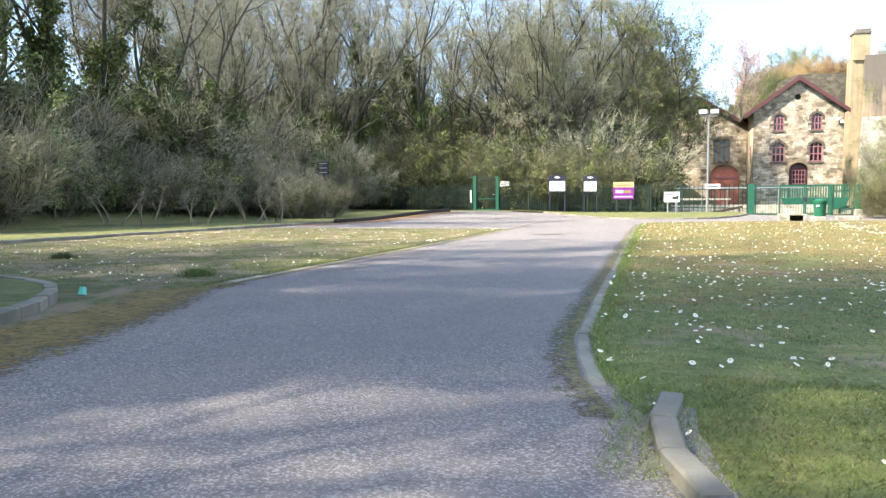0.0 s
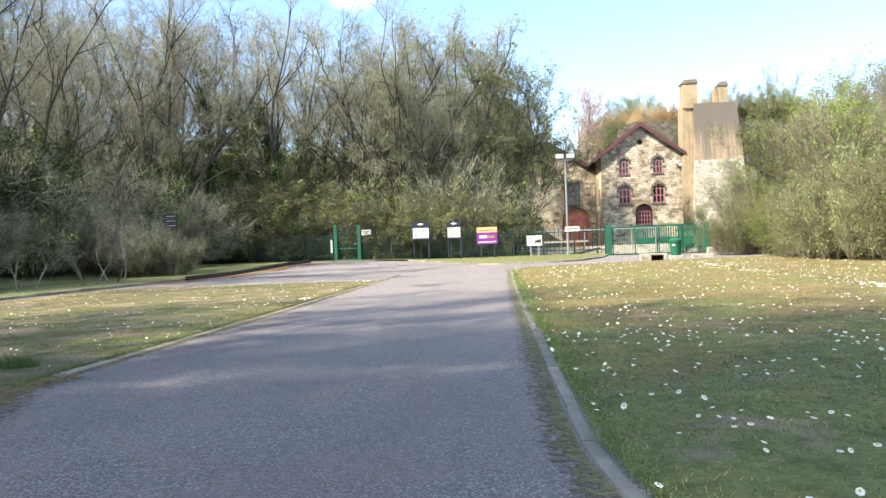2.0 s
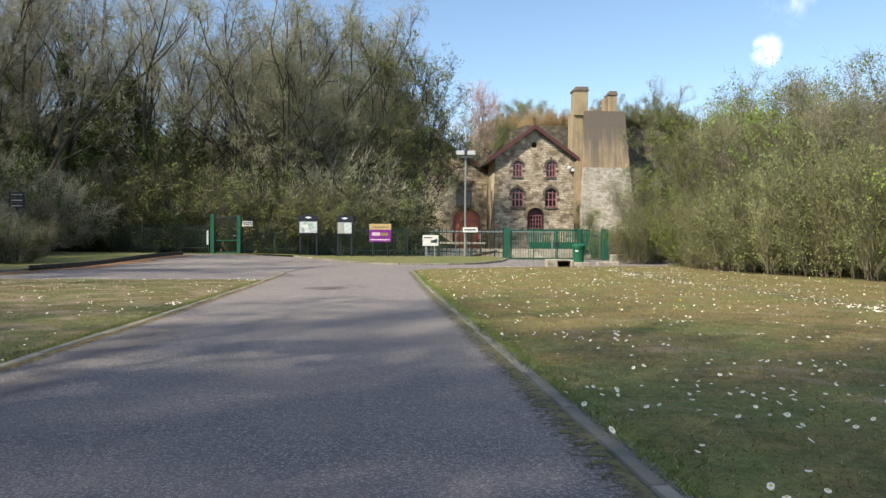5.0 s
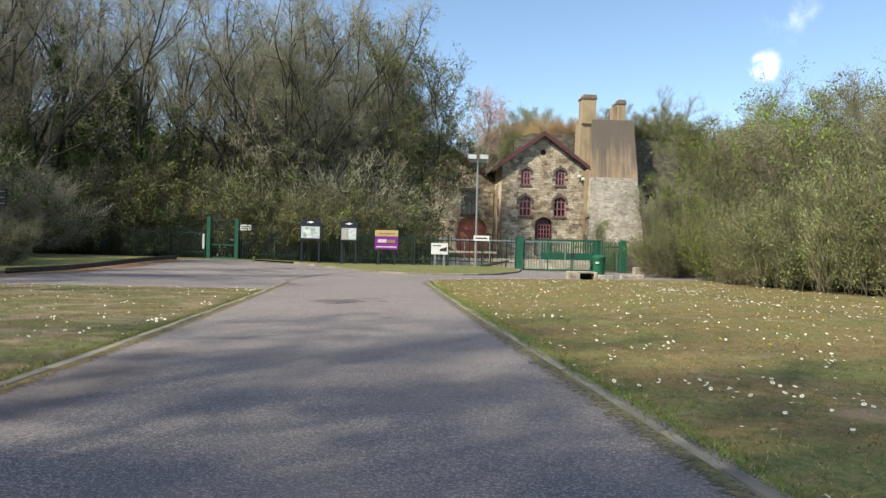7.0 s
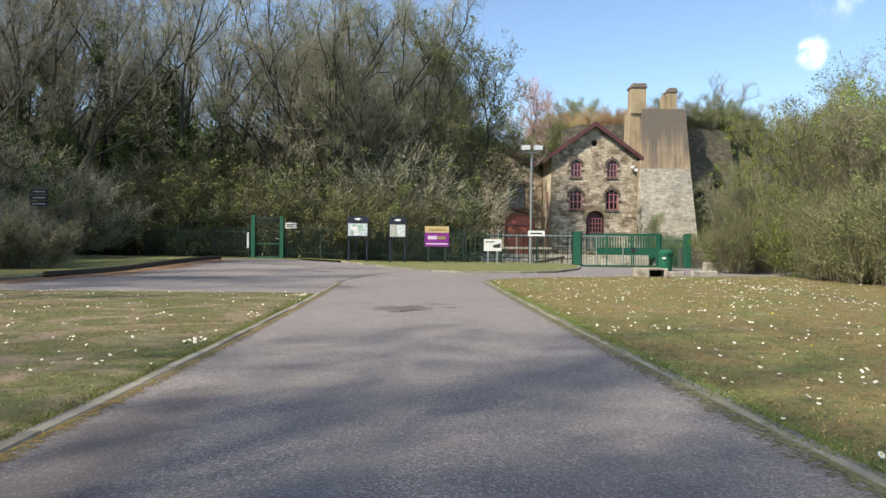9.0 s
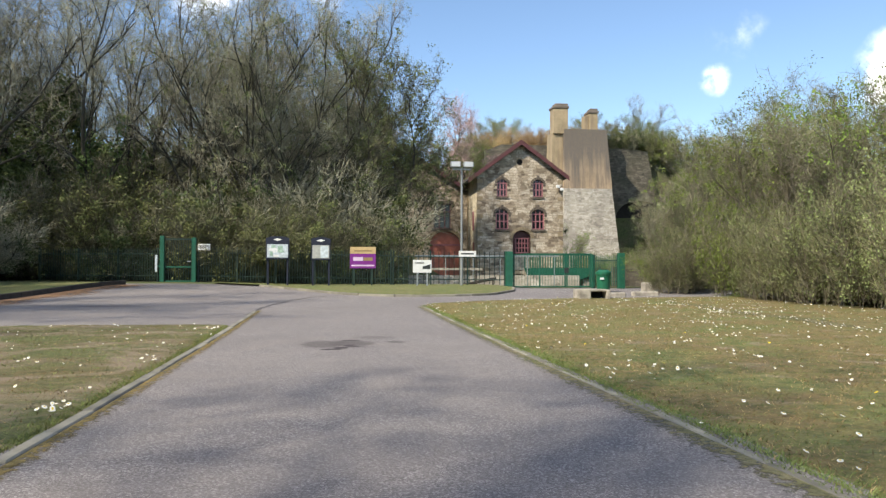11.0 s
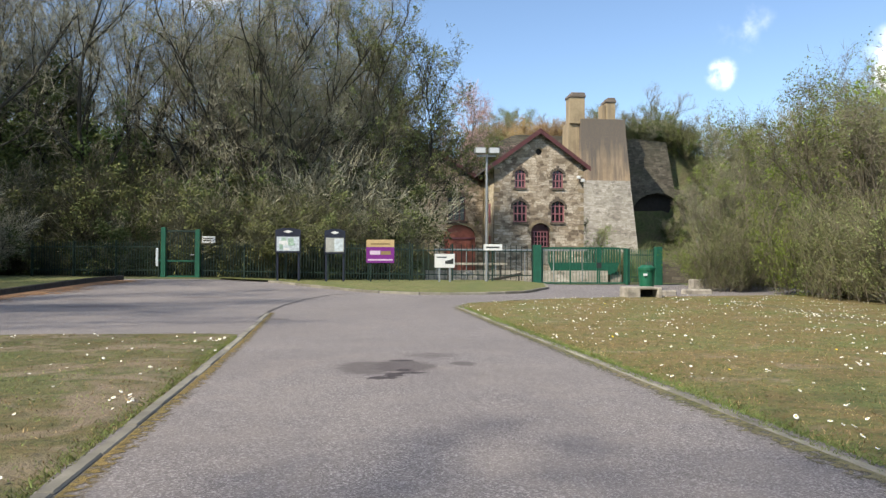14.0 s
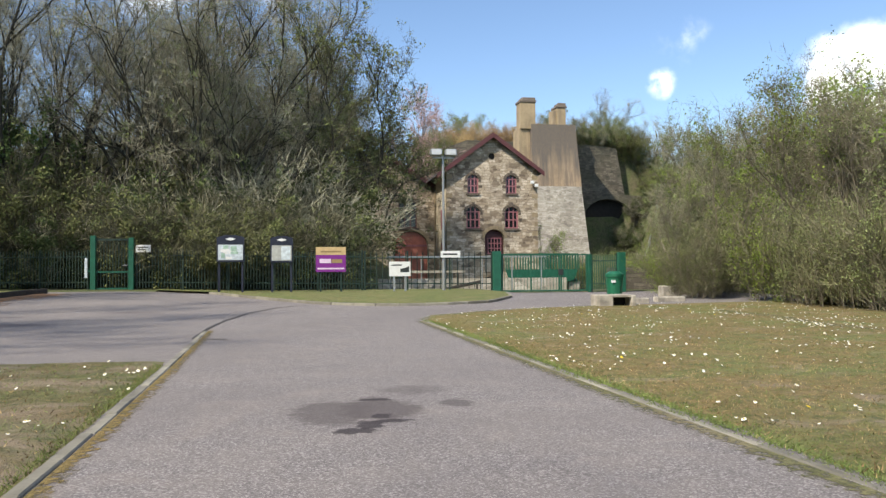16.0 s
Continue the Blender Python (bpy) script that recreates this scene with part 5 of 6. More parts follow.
f4 = thing("mesh_fence", "dark fence half hidden in the scrub", "fence")
fence_run(f4, -20.5, 54.5, -13.0, 52.6, 2.0, 0.16, "green_dark")

ga = thing("pedestrian_gate", "green steel pedestrian gate with vertical bars", "gate", (-12.7, 52.5, 0.1))
part("post", box(-0.13, 0.13, -0.13, 0.13, -0.3, 2.85, 0.02), "green", ga)
part("post", box(1.72, 1.98, -0.13, 0.13, -0.3, 2.75, 0.02), "green", ga)
# top bar in the darker green: the shade over the gate as colour
part("gate_frame", box(0.15, 1.7, -0.04, 0.04, 2.6, 2.7), "green_dark", ga)
part("gate_frame", box(0.15, 1.7, -0.04, 0.04, 0.1, 0.18), "green", ga)
part("gate_frame", box(0.15, 1.7, -0.04, 0.04, 0.95, 1.03), "green", ga)
for k in range(11):
    part("bar", box(0.2 + k * 0.145, 0.235 + k * 0.145, -0.018, 0.018, 0.18, 2.6), "green_dark", ga)
part("handle", box(1.45, 1.66, -0.1, -0.04, 1.3, 1.36), "steel", ga)
part("sign_strip", box(-0.4, -0.27, -0.1, -0.08, 0.7, 1.7), "poster", ga, "pale blue upright strip sign")
part("sign_bracket", box(-0.3, -0.1, -0.08, -0.04, 1.0, 1.08), "green", ga)

gs = thing("fence_sign", "small white sign on the palisade fence", "sign", (-10.25, 52.38, 2.28))
part("panel", box(-0.36, 0.36, -0.012, 0.012, -0.19, 0.19), "white", gs)
for k, (a, b) in enumerate(((-0.28, 0.25), (-0.28, 0.1))):
    part("text_bar", box(a, b, -0.018, -0.013, 0.05 - k * 0.12, 0.1 - k * 0.12), "black", gs)

gb = thing("vehicle_gate", "green double gate of upright bars with stout posts", "gate", (8.0, 50.8, -0.22))
part("post", box(-0.22, 0.22, -0.16, 0.16, -0.3, 2.28, 0.02), "green", gb)
for x0, x1 in ((0.26, 3.5), (3.54, 5.08)):
    leaf = part("gate_leaf", box(x0, x1, -0.03, 0.03, 2.05, 2.12), "green", gb)
    part("gate_frame", box(x0, x1, -0.03, 0.03, 0.12, 0.19), "green", leaf)
    for xx in (x0, x1 - 0.08) + ((1.85,) if x1 < 4 else ()):
        part("gate_frame", box(xx, xx + 0.08, -0.034, 0.034, 0.1, 2.13), "green", leaf)
    k = x0 + 0.16
    while k < x1 - 0.1:
        part("bar", box(k, k + 0.02, -0.01, 0.01, 0.19, 2.05), "green", leaf)
        k += 0.18
part("post", box(5.1, 5.24, -0.08, 0.08, -0.3, 2.12, 0.02), "green", gb)
part("lock_box", box(3.4, 3.66, -0.1, -0.035, 1.0, 1.3), "black", gb)
ep = thing("gate_post", "stout green steel post at the fence end", "post", (14.85, 50.4, -0.22))
part("post", box(-0.2, 0.2, -0.16, 0.16, -0.3, 2.2, 0.02), "green", ep)

# ---- signs and lamp ----


def notice_board(x, y, w, z0, z1, poster, label):
    ob = thing("notice_board", label, "notice board", (x, y, 0), "notice boards")
    part("frame", box(-w / 2, w / 2, -0.05, 0.05, z0 - 0.1, z1 + 0.12, 0.015), "navy", ob)
    part("header", prism([(-w / 2, z1 + 0.12), (w / 2, z1 + 0.12), (w / 2, z1 + 0.36), (w * 0.2, z1 + 0.46), (-w * 0.2, z1 + 0.46), (-w / 2, z1 + 0.36)], -0.05, 0.05), "navy", ob)
    part("emblem", prism([(-0.24, z1 + 0.27), (0, z1 + 0.19), (0.24, z1 + 0.27), (0, z1 + 0.35)], -0.062, -0.052), "white", ob)
    part("poster", box(-w / 2 + 0.07, w / 2 - 0.07, -0.062, -0.052, z0, z1), poster, ob)
    zg = g(x, y) - z0 * 0
    for sx in (-1, 1):
        part("post", box(sx * w * 0.42 - 0.05, sx * w * 0.42 + 0.05, 0.052, 0.15, zg, z1 + 0.1), "navy", ob)
    return ob


nb1 = notice_board(-5.58, 49.0, 1.3, 1.62, 2.36, "poster", "navy notice board with a printed map poster")
rr = random.Random(3)
for k in range(9):
    a, b = rr.uniform(-0.5, 0.2), rr.uniform(1.65, 2.1)
    part("print_block", box(a, a + rr.uniform(0.12, 0.35), -0.068 - 0.001 * k, -0.063 - 0.001 * k, b, b + rr.uniform(0.1, 0.25)), rr.choice(("white", "poster_green", "white")), nb1)
nb2 = notice_board(-3.17, 49.0, 1.08, 1.58, 2.32, "poster_grey", "navy notice board with faded grey paper")
part("print_block", box(-0.02, 0.42, -0.068, -0.063, 1.62, 2.28), "poster", nb2)
part("print_block", box(-0.42, -0.06, -0.068, -0.063, 1.62, 2.28), "poster_grey", nb2)

ps = thing("purple_sign", "purple sign with a tan header on the fence line", "sign", (-0.8, 49.0, 0))
part("panel", box(-0.73, 0.73, -0.02, 0.02, 1.02, 1.85), "purple", ps)
part("header", box(-0.73, 0.73, -0.02, 0.02, 1.854, 2.24), "tan", ps)
part("text_bar", box(-0.55, 0.0, -0.028, -0.021, 1.45, 1.66), "lilac", ps)
part("text_bar", box(0.03, 0.55, -0.028, -0.021, 1.45, 1.64), "brown_print", ps)
part("text_bar", box(-0.65, 0.65, -0.028, -0.021, 1.14, 1.22), "lilac", ps)
part("text_bar", box(-0.5, 0.5, -0.028, -0.021, 1.98, 2.06), "brown_print", ps)
for sx in (-0.5, 0.5):
    part("post", box(sx - 0.04, sx + 0.04, 0.022, 0.1, g(-0.8, 49), 2.2), "green_dark", ps)

ws = thing("direction_sign", "white sign with black lettering on two grey posts", "sign", (2.56, 48.6, 0))
part("panel", box(-0.53, 0.53, -0.015, 0.015, 0.78, 1.5, 0.005), "white", ws)
part("text_bar", box(-0.42, 0.1, -0.022, -0.016, 1.3, 1.36), "black", ws)
part("text_bar", box(0.02, 0.46, -0.022, -0.016, 0.98, 1.14), "black", ws)
part("emblem", prism([(0.05, 1.14), (0.46, 1.14), (0.46, 1.28), (0.3, 1.2)], -0.022, -0.016), "black", ws)
for sx in (-0.28, 0.28):
    part("post", box(sx - 0.05, sx + 0.05, 0.017, 0.09, g(2.5, 48.6), 1.45), "steel", ws)

lp = thing("lamp_post", "tall grey lamp column with two floodlights", "street lamp", (5.0, 50.0, 0.0))
part("column", tube((0, 0, -0.1), (0, 0, 1.6), 0.1, 0.1), "steel", lp)
part("column", tube((0, 0, 1.6), (0, 0, 7.0), 0.075, 0.06), "steel", lp)
part("arm", box(-0.55, 0.55, -0.05, 0.05, 6.85, 6.95), "steel", lp)
for sx in (-1, 1):
    hd = part("floodlight", box(sx * 0.38 - 0.3, sx * 0.38 + 0.3, -0.32, 0.12, 6.98, 7.32, 0.04), "steel", lp)
    part("lens", box(sx * 0.38 - 0.25, sx * 0.38 + 0.25, -0.33, -0.322, 7.02, 7.28), "lamp_glass", hd)
part("sign_plate", box(-0.18, 0.85, -0.13, -0.11, 1.72, 2.06), "white", lp, "small white plate")
part("text_bar", box(-0.05, 0.7, -0.137, -0.131, 1.85, 1.93), "black", lp)

bs = thing("blue_sign", "dark blue sign on a post at the wood's edge", "sign", (-20.2, 40, 0))
zb = terrain(-20.2, 40)
part("post", tube((0, 0, zb - 0.2), (0, 0, 3.6), 0.06), "navy", bs)
for k in range(3):
    part("panel", box(-0.42, 0.42, -0.09, -0.065, 2.75 + k * 0.3, 3.0 + k * 0.3), "navy", bs)
    part("text_bar", box(-0.3, 0.3, -0.096, -0.091, 2.85 + k * 0.3, 2.9 + k * 0.3), "steel", bs)

# ---- walls and rails before the mill house ----
tagged(new("wall_yard", finish(box(2.5, 15.0, 60, 60.5, -1.3, 0.55), "wall_yard", "stone_grey")), "low grey retaining wall of the yard", "wall", kind="structure")
yr = thing("yard_railing", "grey tubular railing over the yard", "railing")
for k in range(6):
    x = 3.0 + k * 1.9
    part("post", tube((x, 57.5, -1.0), (x, 57.5, 1.9), 0.04, sides=6), "steel", yr)
part("rail", box(2.8, 12.8, 57.44, 57.56, 1.85, 1.95), "steel", yr)
wr = thing("white_rail", "pale flat rail beside the lamp column", "railing", (4.9, 53.5, 0))
part("rail", box(-1.9, 1.9, -0.06, 0.06, 0.92, 1.06), "concrete", wr)
for sx in (-1.6, 1.5):
    part("post", box(sx - 0.05, sx + 0.05, -0.05, 0.05, -0.5, 0.92), "timber", wr)
rp = thing("sloping_rail", "dark sloping timber handrail", "railing", (5.0, 53.0, 0))
bm = bmesh.new()
add_tube(bm, (-0.7, 0, -0.25), (2.6, 0, 0.42), 0.09, sides=6)
part("rail", bm, "timber", rp)
for sx, zz in ((-0.4, -0.2), (2.4, 0.36)):
    part("post", tube((sx, 0, -0.6), (sx, 0, zz), 0.05, sides=6), "timber", rp)
br = thing("green_footbridge", "dark green footbridge with slatted sides", "bridge", (14.0, 63, 0.35))
part("deck", box(-2.6, 2.6, -0.6, 0.6, -0.1, 0.1), "green_dark", br)
part("side_panel", prism([(-2.6, 0.75), (-2.35, 0.1), (-1.6, -0.2), (1.6, -0.2), (2.35, 0.1), (2.6, 0.75)], -0.7, -0.62), "green", br)
part("handrail", box(-2.6, 2.6, -0.72, -0.62, 1.75, 1.85), "green", br)
part("handrail", box(-2.6, 2.6, 0.62, 0.72, 1.75, 1.85), "green", br)
for k in range(27):
    part("slat", box(-2.58 + k * 0.198, -2.5 + k * 0.198, -0.7, -0.63, 0.75, 1.75), "green", br)
for sx in (-2.4, 2.4):
    part("pier", box(sx - 0.4, sx + 0.4, -0.5, 0.5, -1.2, -0.1), "concrete", br)

# ---- blocks and bin ----
pl = thing("concrete_plinth", "weathered concrete block with a dark opening", "block", (8.75, 36.5, -0.32))
part("side_block", box(-0.66, -0.12, -0.4, 0.45, 0, 0.46, 0.03), "concrete", pl)
part("side_block", box(0.55, 0.72, -0.4, 0.45, 0, 0.44, 0.03), "concrete", pl)
part("slab", box(-0.12, 0.56, -0.36, 0.45, 0.36, 0.46, 0.02), "concrete", pl)
# near-black back paints the shade in the opening
part("back", box(-0.12, 0.55, 0.2, 0.42, 0.0, 0.36), "void", pl)
for x, y, w, h, d in ((10.3, 37.9, 0.8, 0.2, 0.4), (11.9, 38.6, 1.2, 0.2, 0.4), (13.2, 41.2, 0.9, 0.5, 0.5)):
    b2 = thing("stone_block", "pale weathered stone block on the verge", "block", (x, y, g(x, y)), "stone blocks")
    part("block", box(-w / 2, w / 2, -d / 2, d / 2, -0.05, h, 0.05), "concrete", b2)
lb = thing("litter_bin", "green plastic litter bin with domed lid", "bin", (11.05, 42.0, g(11, 42)))
part("body", tube((0, 0, 0), (0, 0, 0.88), 0.31, 0.36, 20), "bin_green", lb)
part("rim", tube((0, 0, 0.86), (0, 0, 0.98), 0.4, 0.4, 20), "bin_green", lb)
part("lid", tube((0, 0, 0.98), (0, 0, 1.1), 0.38, 0.22, 20), "bin_green", lb)
part("label_plate", box(-0.28, -0.1, -0.375, -0.34, 0.62, 0.72), "white", lb)

# ---- road marks ----


def joint(name, label, pts, width, material, lift):
    bm = bmesh.new()
    prev = None
    for i, (x, y) in enumerate(pts):
        a, b = pts[max(0, i - 1)], pts[min(len(pts) - 1, i + 1)]
        d = Vector((b[0] - a[0], b[1] - a[1], 0)).normalized()
        n = Vector((-d.y, d.x, 0)) * width / 2
        p = Vector((x, y, g(x, y) + lift))
        cur = (bm.verts.new(p + n), bm.verts.new(p - n))
        if prev:
            bm.faces.new((prev[0], prev[1], cur[1], cur[0]))
        prev = cur
    ob = thing(name, label, "joint", kind="structure")
    part("line", bm, material, ob)
    return ob


joint("tarmac_joint", "dark curved joint between drive and car park", [(-4.1, 26), (-4.18, 29), (-4.1, 32), (-3.75, 35.5), (-3.0, 38), (-2.0, 39.3)], 0.09, "tar", 0.006)
joint("tarmac_joint", "short black joint across the drive edge", [(-3.97, 25.95), (-3.7, 25.9), (-3.42, 25.83)], 0.16, "tar", 0.007)

# ---- kerbs, stone by stone ----


def kerb_line(name, label, pts, w, top, length=0.92, material="kerb", gap=0.012):
    """Kerb stones laid end to end along pts; top: height above the road."""
    ob = thing(name, label, "kerb", kind="structure")
    stone_b = finish(box(-0.5, 0.5, -w / 2, w / 2, -0.16, 0.0, 0.012), "kerb_stone", material)
    seg = [math.dist(pts[i], pts[i + 1]) for i in range(len(pts) - 1)]
    total, s = sum(seg), 0.0
    r = random.Random(len(pts) * 7 + int(total))

    def at(u):
        for i, l in enumerate(seg):
            if u <= l or i == len(seg) - 1:
                t = u / l
                return (pts[i][0] + (pts[i + 1][0] - pts[i][0]) * t, pts[i][1] + (pts[i + 1][1] - pts[i][1]) * t)
            u -= l

    while s < total - 0.1:
        e = min(total, s + length)
        (xa, ya), (xb, yb) = at(s), at(e)
        L = math.hypot(xb - xa, yb - ya)
        x, y = (xa + xb) / 2, (ya + yb) / 2
        o = mesh_obj("kerb_stone", stone_b, ob)
        za, zb2 = g(xa, ya), g(xb, yb)
        o.matrix_basis = (Matrix.Translation((x + r.uniform(-0.008, 0.008), y, g(x, y) + top + r.uniform(-0.008, 0.008))) @ Matrix.Rotation(math.atan2(yb - ya, xb - xa) + r.uniform(-0.008, 0.008), 4, "Z")
                          @ Matrix.Rotation(-math.atan2(zb2 - za, L), 4, "Y") @ Matrix.Diagonal((L - gap, 1, 1, 1)))
        s = e
    return ob


def table_pts(tab, y0, y1, dy, dx=0.0):
    n = int((y1 - y0) / dy)
    return [(interp(tab, y0 + dy * i) + dx, y0 + dy * i) for i in range(n + 1)]


kerb_line("kerb_east", "worn pale concrete edging along the drive", table_pts(KERB_R, -4.6, 3.4, 0.5, 0.06), 0.105, 0.012)
kerb_line("kerb_lawn", "sunken concrete edging half grown over by the lawn", table_pts(KERB_R, 3.4, 31, 0.5, 0.05), 0.08, 0.008)
kerb_line("kerb_tip", "concrete edging round the lawn corner", [(1.1, 31.1), (1.5, 32.5), (3.0, 34.2), (5.0, 35.6), (8.0, 36.3)], 0.11, 0.02, 0.6)
kerb_line("kerb_west", "worn pale concrete edging along the drive", table_pts(KERB_L, 0.2, 28.6, 0.5, -0.06), 0.105, 0.014)
kerb_line("kerb_fence", "low concrete kerb before the fence verge", list(FENCE_FRONT[1:]), 0.13, 0.1)
kerb_line("kerb_corner", "raised rounded concrete kerb at the lawn corner", [(2.6, -4.95), (2.56, -5.2), (2.55, -5.6), (2.61, -6.0), (2.75, -6.45), (3.1, -7.1), (3.6, -7.8), (4.3, -8.6)], 0.12, 0.075, 0.5)
kerb_line("kerb_carpark", "dark concrete kerb below the grass bank", [(-14.3, 2), (-14.7, 12), (-15.0, 24), (-15.1, 30)], 0.15, 0.12)
bed = [(-2.6, -5.2), (-3.0, -3.9), (-3.3, -3.15), (-3.9, -2.25), (-4.4, -1.7), (-5.2, -1.2), (-6.2, -0.9), (-8, -0.7)]
kerb_line("kerb_bed", "raised grey kerb round the grass bed", bed, 0.14, 0.14, 0.45)
tagged(new("lawn_bed", strip("lawn_bed", [(x - 0.05, y - 0.05, x - 6, y - 6) for x, y in bed], lambda x, y: g(x, y) + 0.125, "verge", 8)), "raised bed of short green grass", "lawn", kind="structure")
te = thing("timber_edging", "dark old sleepers edging the car park", "edging", kind="structure")
for k in range(8):
    x0, y0 = -15.2 + k * 0.16, 30.6 + k * 2.32
    x1, y1 = x0 + 0.16, y0 + 2.28
    bm = bmesh.new()
    add_box(bm, -1.14, 1.14, -0.1, 0.1, -0.1, 0.2, 0.02)
    o = part("sleeper", bm, "timber", te)
    o.matrix_basis = Matrix.Translation(((x0 + x1) / 2, (y0 + y1) / 2, g(x0, y0 + 1.1) + 0.02)) @ Matrix.Rotation(math.atan2(y1 - y0, x1 - x0), 4, "Z") @ Matrix.Rotation(-math.atan2(g(x1, y1) - g(x0, y0), 2.28), 4, "Y")

# ---- weeds and moss along the kerbs ----


def edge_weeds(name, tab, y0, y1, side, wide, material, label):
    n = int((y1 - y0) / 0.2)
    rows = []
    for i in range(n):
        y = y0 + 0.2 * i
        x = interp(tab, y)
        rows.append((x, y, x + side * wide, y))
    me = strip(name, rows, lambda x, y: g(x, y) + 0.005, material, 4, (), lambda u: 0.5 * (1 - u))
    tagged(new(name, me), label, "moss", kind="structure")


edge_weeds("moss_west", KERB_L, -0.5, 28.5, 1, 0.17, "moss_edge", "orange-brown moss between kerb and tarmac")
edge_weeds("moss_east", KERB_R, -5.3, 30.8, -1, 0.24, "weed_edge", "dirt and weeds between kerb and tarmac")

# ---- grass blades, daisies ----
gr = np.random.default_rng(42)


def scatter(n, x0, x1, y0, y1, left, right, keep):
    """Random spots on the lawns between the kerb curves; keep(x, y): chance."""
    out = []
    xs = gr.uniform(x0, x1, n)
    ys_ = gr.uniform(y0, y1, n)
    us = gr.random(n)
    for x, y, u in zip(xs, ys_, us):
        if left is not None and x < interp(left, y) + 0.12:
            continue
        if right is not None and x > interp(right, y) - 0.12:
            continue
        if u < keep(x, y):
            out.append((x, y, lawn_z(x, y)))
    return np.array(out)


def blades(name, pts, h, w, material, label, lean=1.1):
    n = len(pts)
    a = gr.uniform(0, 2 * math.pi, n)
    side = np.stack([np.cos(a), np.sin(a), np.zeros(n)], 1) * w
    tilt = np.stack([gr.normal(size=n) * lean, gr.normal(size=n) * lean, np.ones(n)], 1)
    tip = pts + tilt * (h * (0.5 + gr.random((n, 1))))
    base = pts - np.array([0, 0, 0.004])
    v = np.stack([base - side, base + side, tip], 1).reshape(-1, 3)
    tagged(new(name, raw_mesh(name, v, np.arange(3 * n).reshape(-1, 3), material)), label, "grass", kind="stuff")


LAWN_E = KERB_R[:-1] + ((38.2, 30.0),)


def lush(x, y):
    return 0.5 + 0.5 * noise.noise((x * 0.5, y * 0.5, 11.0)) + 0.3 * noise.noise((x * 2.3, y * 2.3, 5.0))


east_g = scatter(260000, 1.2, 8.0, -8.5, 36, LAWN_E, None, lambda x, y: max(0.04, (1.3 - 0.2 * (x - 1.2)) * lush(x, y)) * (1.0 if y < 1 else 0.2 if x > interp(KERB_R, y) + 0.7 else 0.7))
blades("grass_blades_east", east_g, 0.02, 0.0036, "blade", "short green grass blades on the lawn")
east_d = scatter(90000, 1.2, 9.0, -8.5, 36, LAWN_E, None, lambda x, y: max(0.0, (1.1 - 0.14 * (x - 1.2)) * (1.0 - lush(x, y))))
blades("grass_blades_dry", east_d, 0.016, 0.0034, "straw", "dry straw-coloured grass on the lawn")
west_g = scatter(60000, -11, -3, -0.8, 21.8, None, KERB_L, lambda x, y: max(0.05, (1.2 + 0.11 * (x + 3)) * lush(x, y)) * (1.0 if y < 4 else 0.3 if y < 9 else 0.12))
blades("grass_blades_west", west_g, 0.02, 0.0036, "blade", "short green grass blades beside the drive")
west_d = scatter(40000, -11, -3, -0.8, 21.8, None, KERB_L, lambda x, y: max(0.05, (1.1 + 0.1 * (x + 3)) * (1 - lush(x, y))))
blades("grass_blades_dry", west_d[::3], 0.016, 0.0034, "straw", "dry straw-coloured grass beside the drive")
rim = np.array([(interp(KERB_R, y) + 0.12 + abs(gr.normal()) * 0.08, y, g(0, y) + 0.012) for y in gr.uniform(-5.2, 30, 14000)])
blades("grass_blades_rim", rim, 0.03, 0.0036, "blade", "longer grass hanging over the kerb")
rim = np.array([(interp(KERB_L, y) - 0.12 - abs(gr.normal()) * 0.08, y, g(0, y) + 0.012) for y in gr.uniform(-0.5, 21.5, 7000)])
blades("grass_blades_rim", rim, 0.03, 0.0036, "blade", "longer grass hanging over the kerb")
rim = np.array([(interp(KERB_R, y) + 0.03 + abs(gr.normal()) * 0.07, y, g(0, y) + 0.004) for y in gr.uniform(3.4, 31, 3500)])
blades("grass_blades_rim", rim, 0.022, 0.0045, "blade", "grass creeping over the sunken edging")
cor = np.array([(2.45 + 0.3 * gr.normal(), y, g(2, y) + 0.02) for y in gr.uniform(-6.2, -4.3, 2600)])
cor = cor[(cor[:, 0] > 2.3) & (cor[:, 0] < 2.75)]
blades("grass_blades_corner", cor, 0.035, 0.003, "blade", "long green grass round the raised kerb")
cor = np.array([(x, y, lawn_z(x, y)) for x, y in zip(gr.uniform(2.75, 6.5, 40000), gr.uniform(-8.2, -4.3, 40000))])
blades("grass_blades_corner", cor, 0.024, 0.003, "blade", "long green grass inside the raised kerb")
for mat_t, lab, share in (("blade", "green tufts standing out of the short lawn", 0.55), ("straw", "tufts of dead straw-coloured grass", 0.3), ("moss_tuft", "brown mossy tufts in the lawn", 0.5)):
    tf = scatter(int(70000 * share * 2), 1.2, 14.0, -3, 36, LAWN_E, None, lambda x, y: 0.15 + 0.85 * max(0.0, noise.noise((x * 1.9, y * 1.9, 40 * share)) + 0.35))
    blades("grass_tufts_east", tf, 0.024, 0.0052, mat_t, lab, 1.4)
    tf = scatter(int(36000 * share * 2), -13.5, -3, -0.8, 21.8, None, KERB_L, lambda x, y: 0.15 + 0.85 * max(0.0, noise.noise((x * 1.9, y * 1.9, 40 * share)) + 0.35))
    blades("grass_tufts_west", tf if mat_t != "straw" else tf[::4], 0.022, 0.0052, mat_t, lab, 1.4)
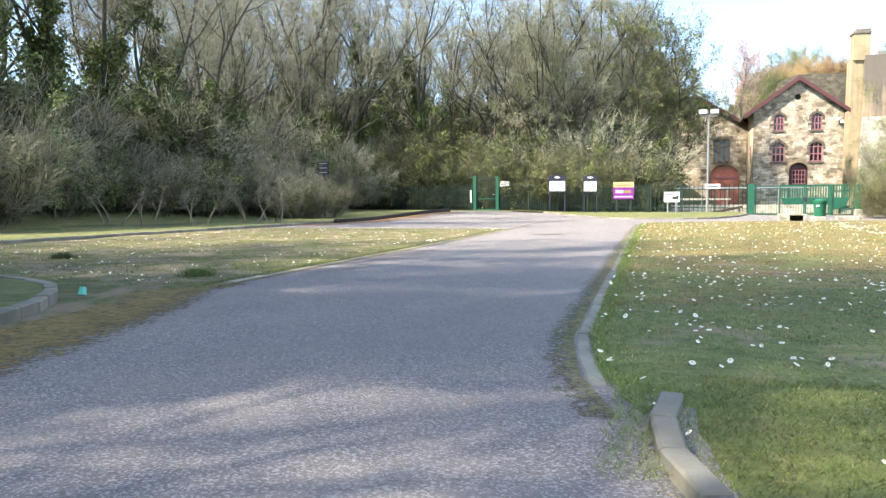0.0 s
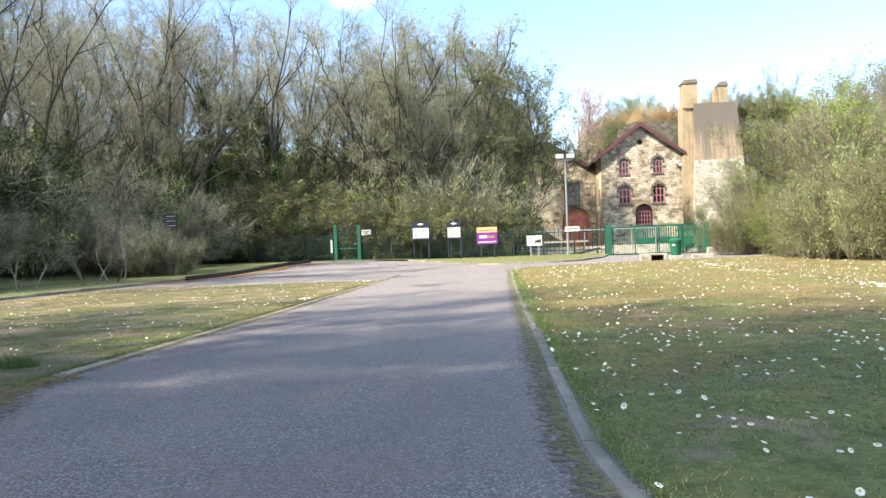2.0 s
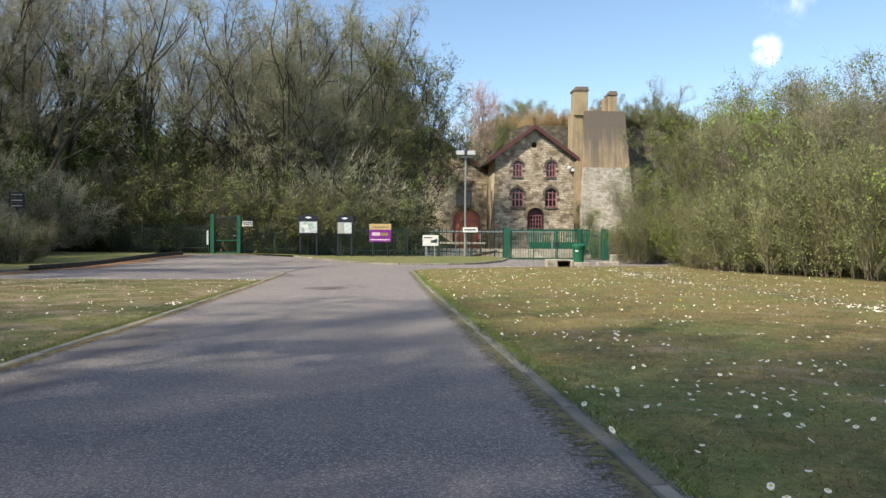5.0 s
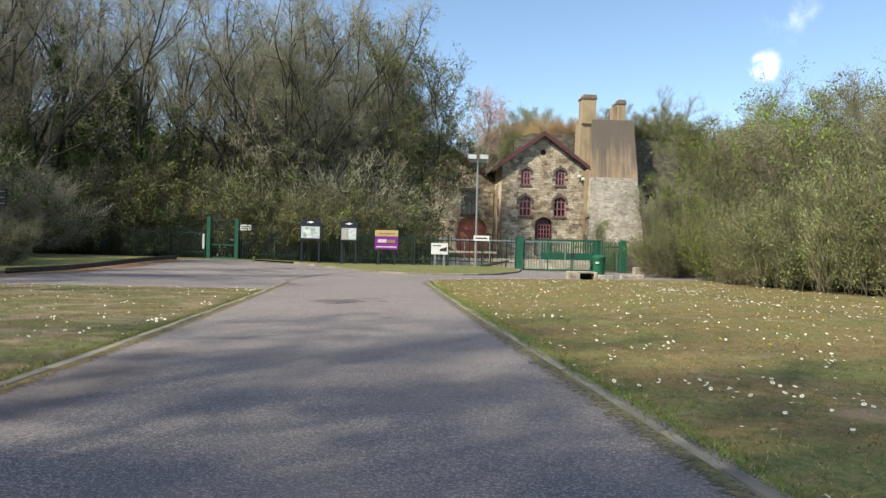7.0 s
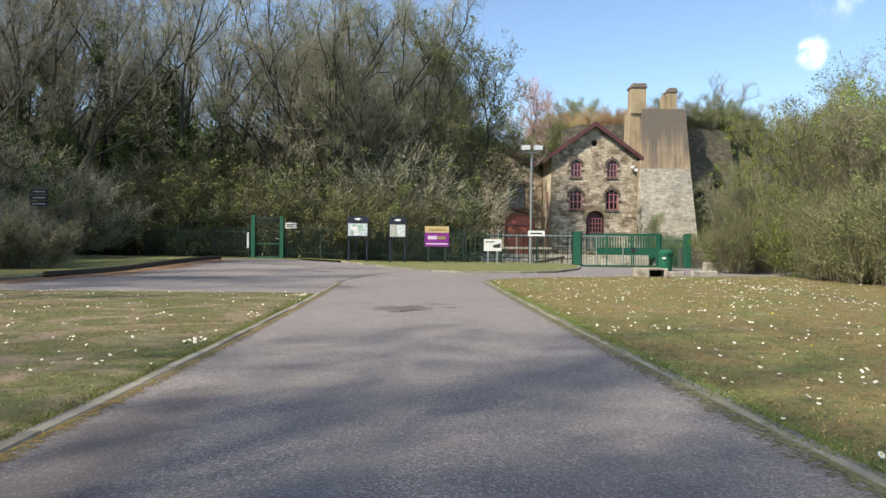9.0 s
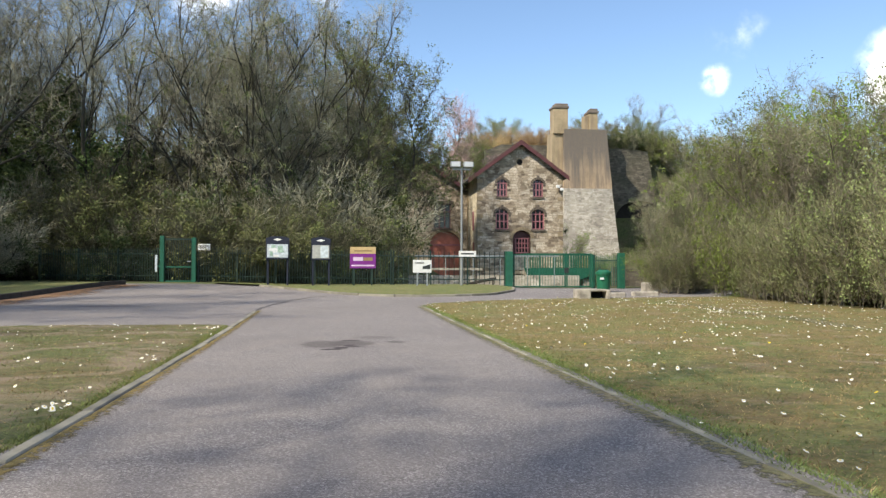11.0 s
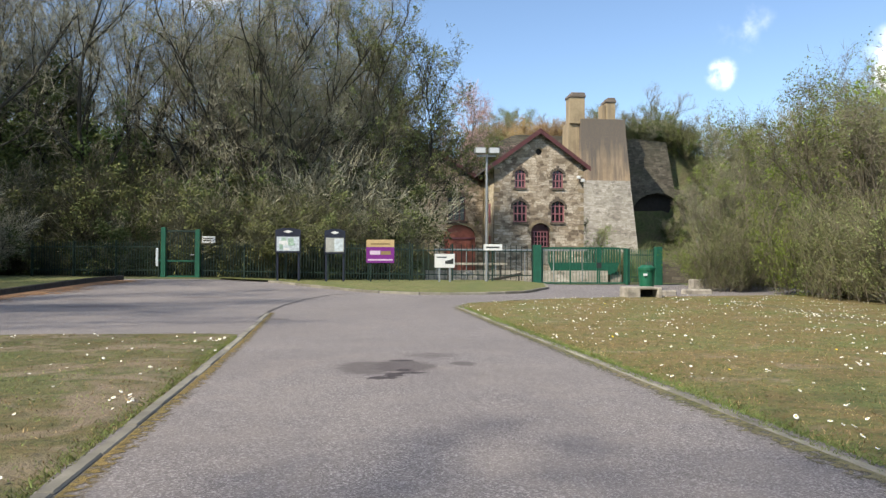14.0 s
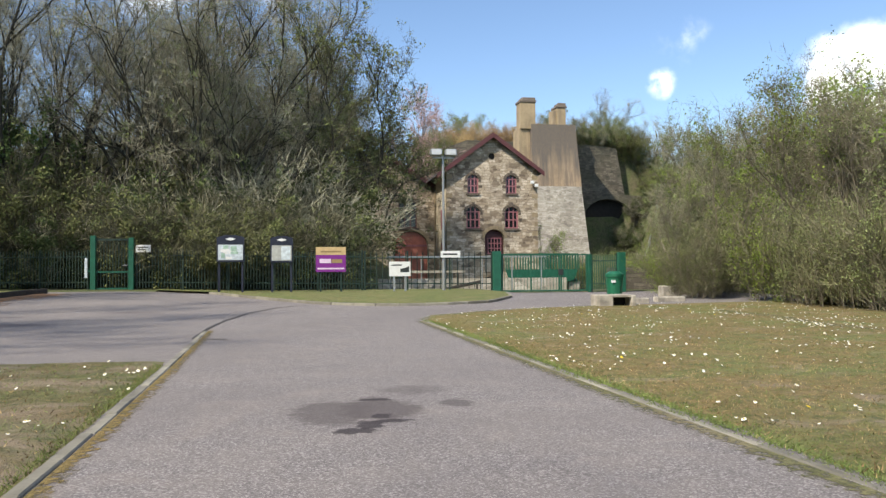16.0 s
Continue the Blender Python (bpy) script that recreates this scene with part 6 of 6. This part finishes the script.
for tx, ty in ((-8.75, 3.3), (-4.05, 0.75)):
    r_t = 0.1 * gr.normal(size=(900, 2))
    tu = np.array([(tx + a, ty + b * 0.6, lawn_z(tx, ty)) for a, b in r_t])
    blades("grass_tuft", tu, 0.1, 0.005, "ivy", "dark green tuft of long grass", 0.4)


def flowers(name, pts, radius, petals, heart, label):
    """Flat flower heads on short stalks: a six-sided disc with a raised heart."""
    v, f, mats = [], [], []
    for x, y, z in pts:
        s = radius * gr.uniform(0.7, 1.25)
        tx, ty = gr.normal() * 0.25, gr.normal() * 0.25 - 0.25
        h = gr.uniform(0.02, 0.05)
        k = len(v)
        for rad, up in ((1.0, 0.0), (0.4, 0.004)):
            for i in range(6):
                a = math.pi / 3 * i
                dx, dy = s * rad * math.cos(a), s * rad * math.sin(a)
                v.append((x + dx, y + dy, z + h + up + dx * tx - dy * ty))
        f += [tuple(range(k, k + 6)), tuple(range(k + 6, k + 12))]
        mats += [0, 1]
    me = bpy.data.meshes.new(name)
    me.from_pydata(v, [], f)
    me.materials.append(MAT[petals])
    me.materials.append(MAT[heart])
    me.polygons.foreach_set("material_index", mats)
    tagged(new(name, me), label, "flowers", kind="stuff")


def clump(x, y):
    return max(0.0, noise.noise((x * 0.8, y * 0.8, 21.0)) + 0.25 + 0.5 * noise.noise((x * 3, y * 3, 2.0)))


d1 = scatter(19000, 1.3, 15, -7.5, 37, LAWN_E, None, lambda x, y: 0.62 * clump(x, y) * (1.4 if y < 4 else 0.7))
flowers("daisies_east", d1, 0.019, "petal", "pollen", "white daisies scattered over the lawn")
d2 = []
for cy, sy, n in ((8.2, 1.1, 100), (10.4, 0.9, 70), (14.5, 1.6, 22), (19.5, 1.4, 45), (23.5, 1.0, 22), (26.5, 1.2, 60), (31.5, 1.5, 25)):
    for y in gr.normal(cy, sy, n):
        x = strip_x(y) - 0.05 + gr.normal() * 0.24
        d2.append((x, y, lawn_z(x, y)))
d2 = np.array(d2)
flowers("daisies_strip", d2, 0.02, "petal", "pollen", "dense band of white daisies along the worn strip")
d3 = scatter(4200, -14, -3.1, -0.8, 21.8, None, KERB_L, lambda x, y: 0.55 * clump(x, y))
flowers("daisies_west", d3, 0.017, "petal", "pollen", "white daisies scattered beside the drive")
d4 = scatter(260, 2.5, 14, 2, 35, LAWN_E, None, lambda x, y: 0.4 * clump(x * 0.7, y))
flowers("dandelions", d4, 0.022, "pollen", "pollen", "yellow dandelions on the lawn")
near_d = np.array([(interp(KERB_L, y) - 0.25 - 0.25 * gr.random(), y, lawn_z(-3.6, y)) for y in np.concatenate([gr.normal(15.0, 0.15, 7), gr.normal(11.2, 0.2, 9), gr.normal(20.5, 0.3, 6)])])
flowers("daisy_clump", near_d, 0.02, "petal", "pollen", "small clumps of daisies at the kerb")
cupob = thing("plastic_scrap", "small teal plastic scrap lying on the moss", "litter", (-4.0, -1.66, g(-4, -1.66) + 0.02))
part("scrap", tube((0, 0, 0), (0.0, 0.02, 0.09), 0.05, 0.035, 8), "teal", cupob)
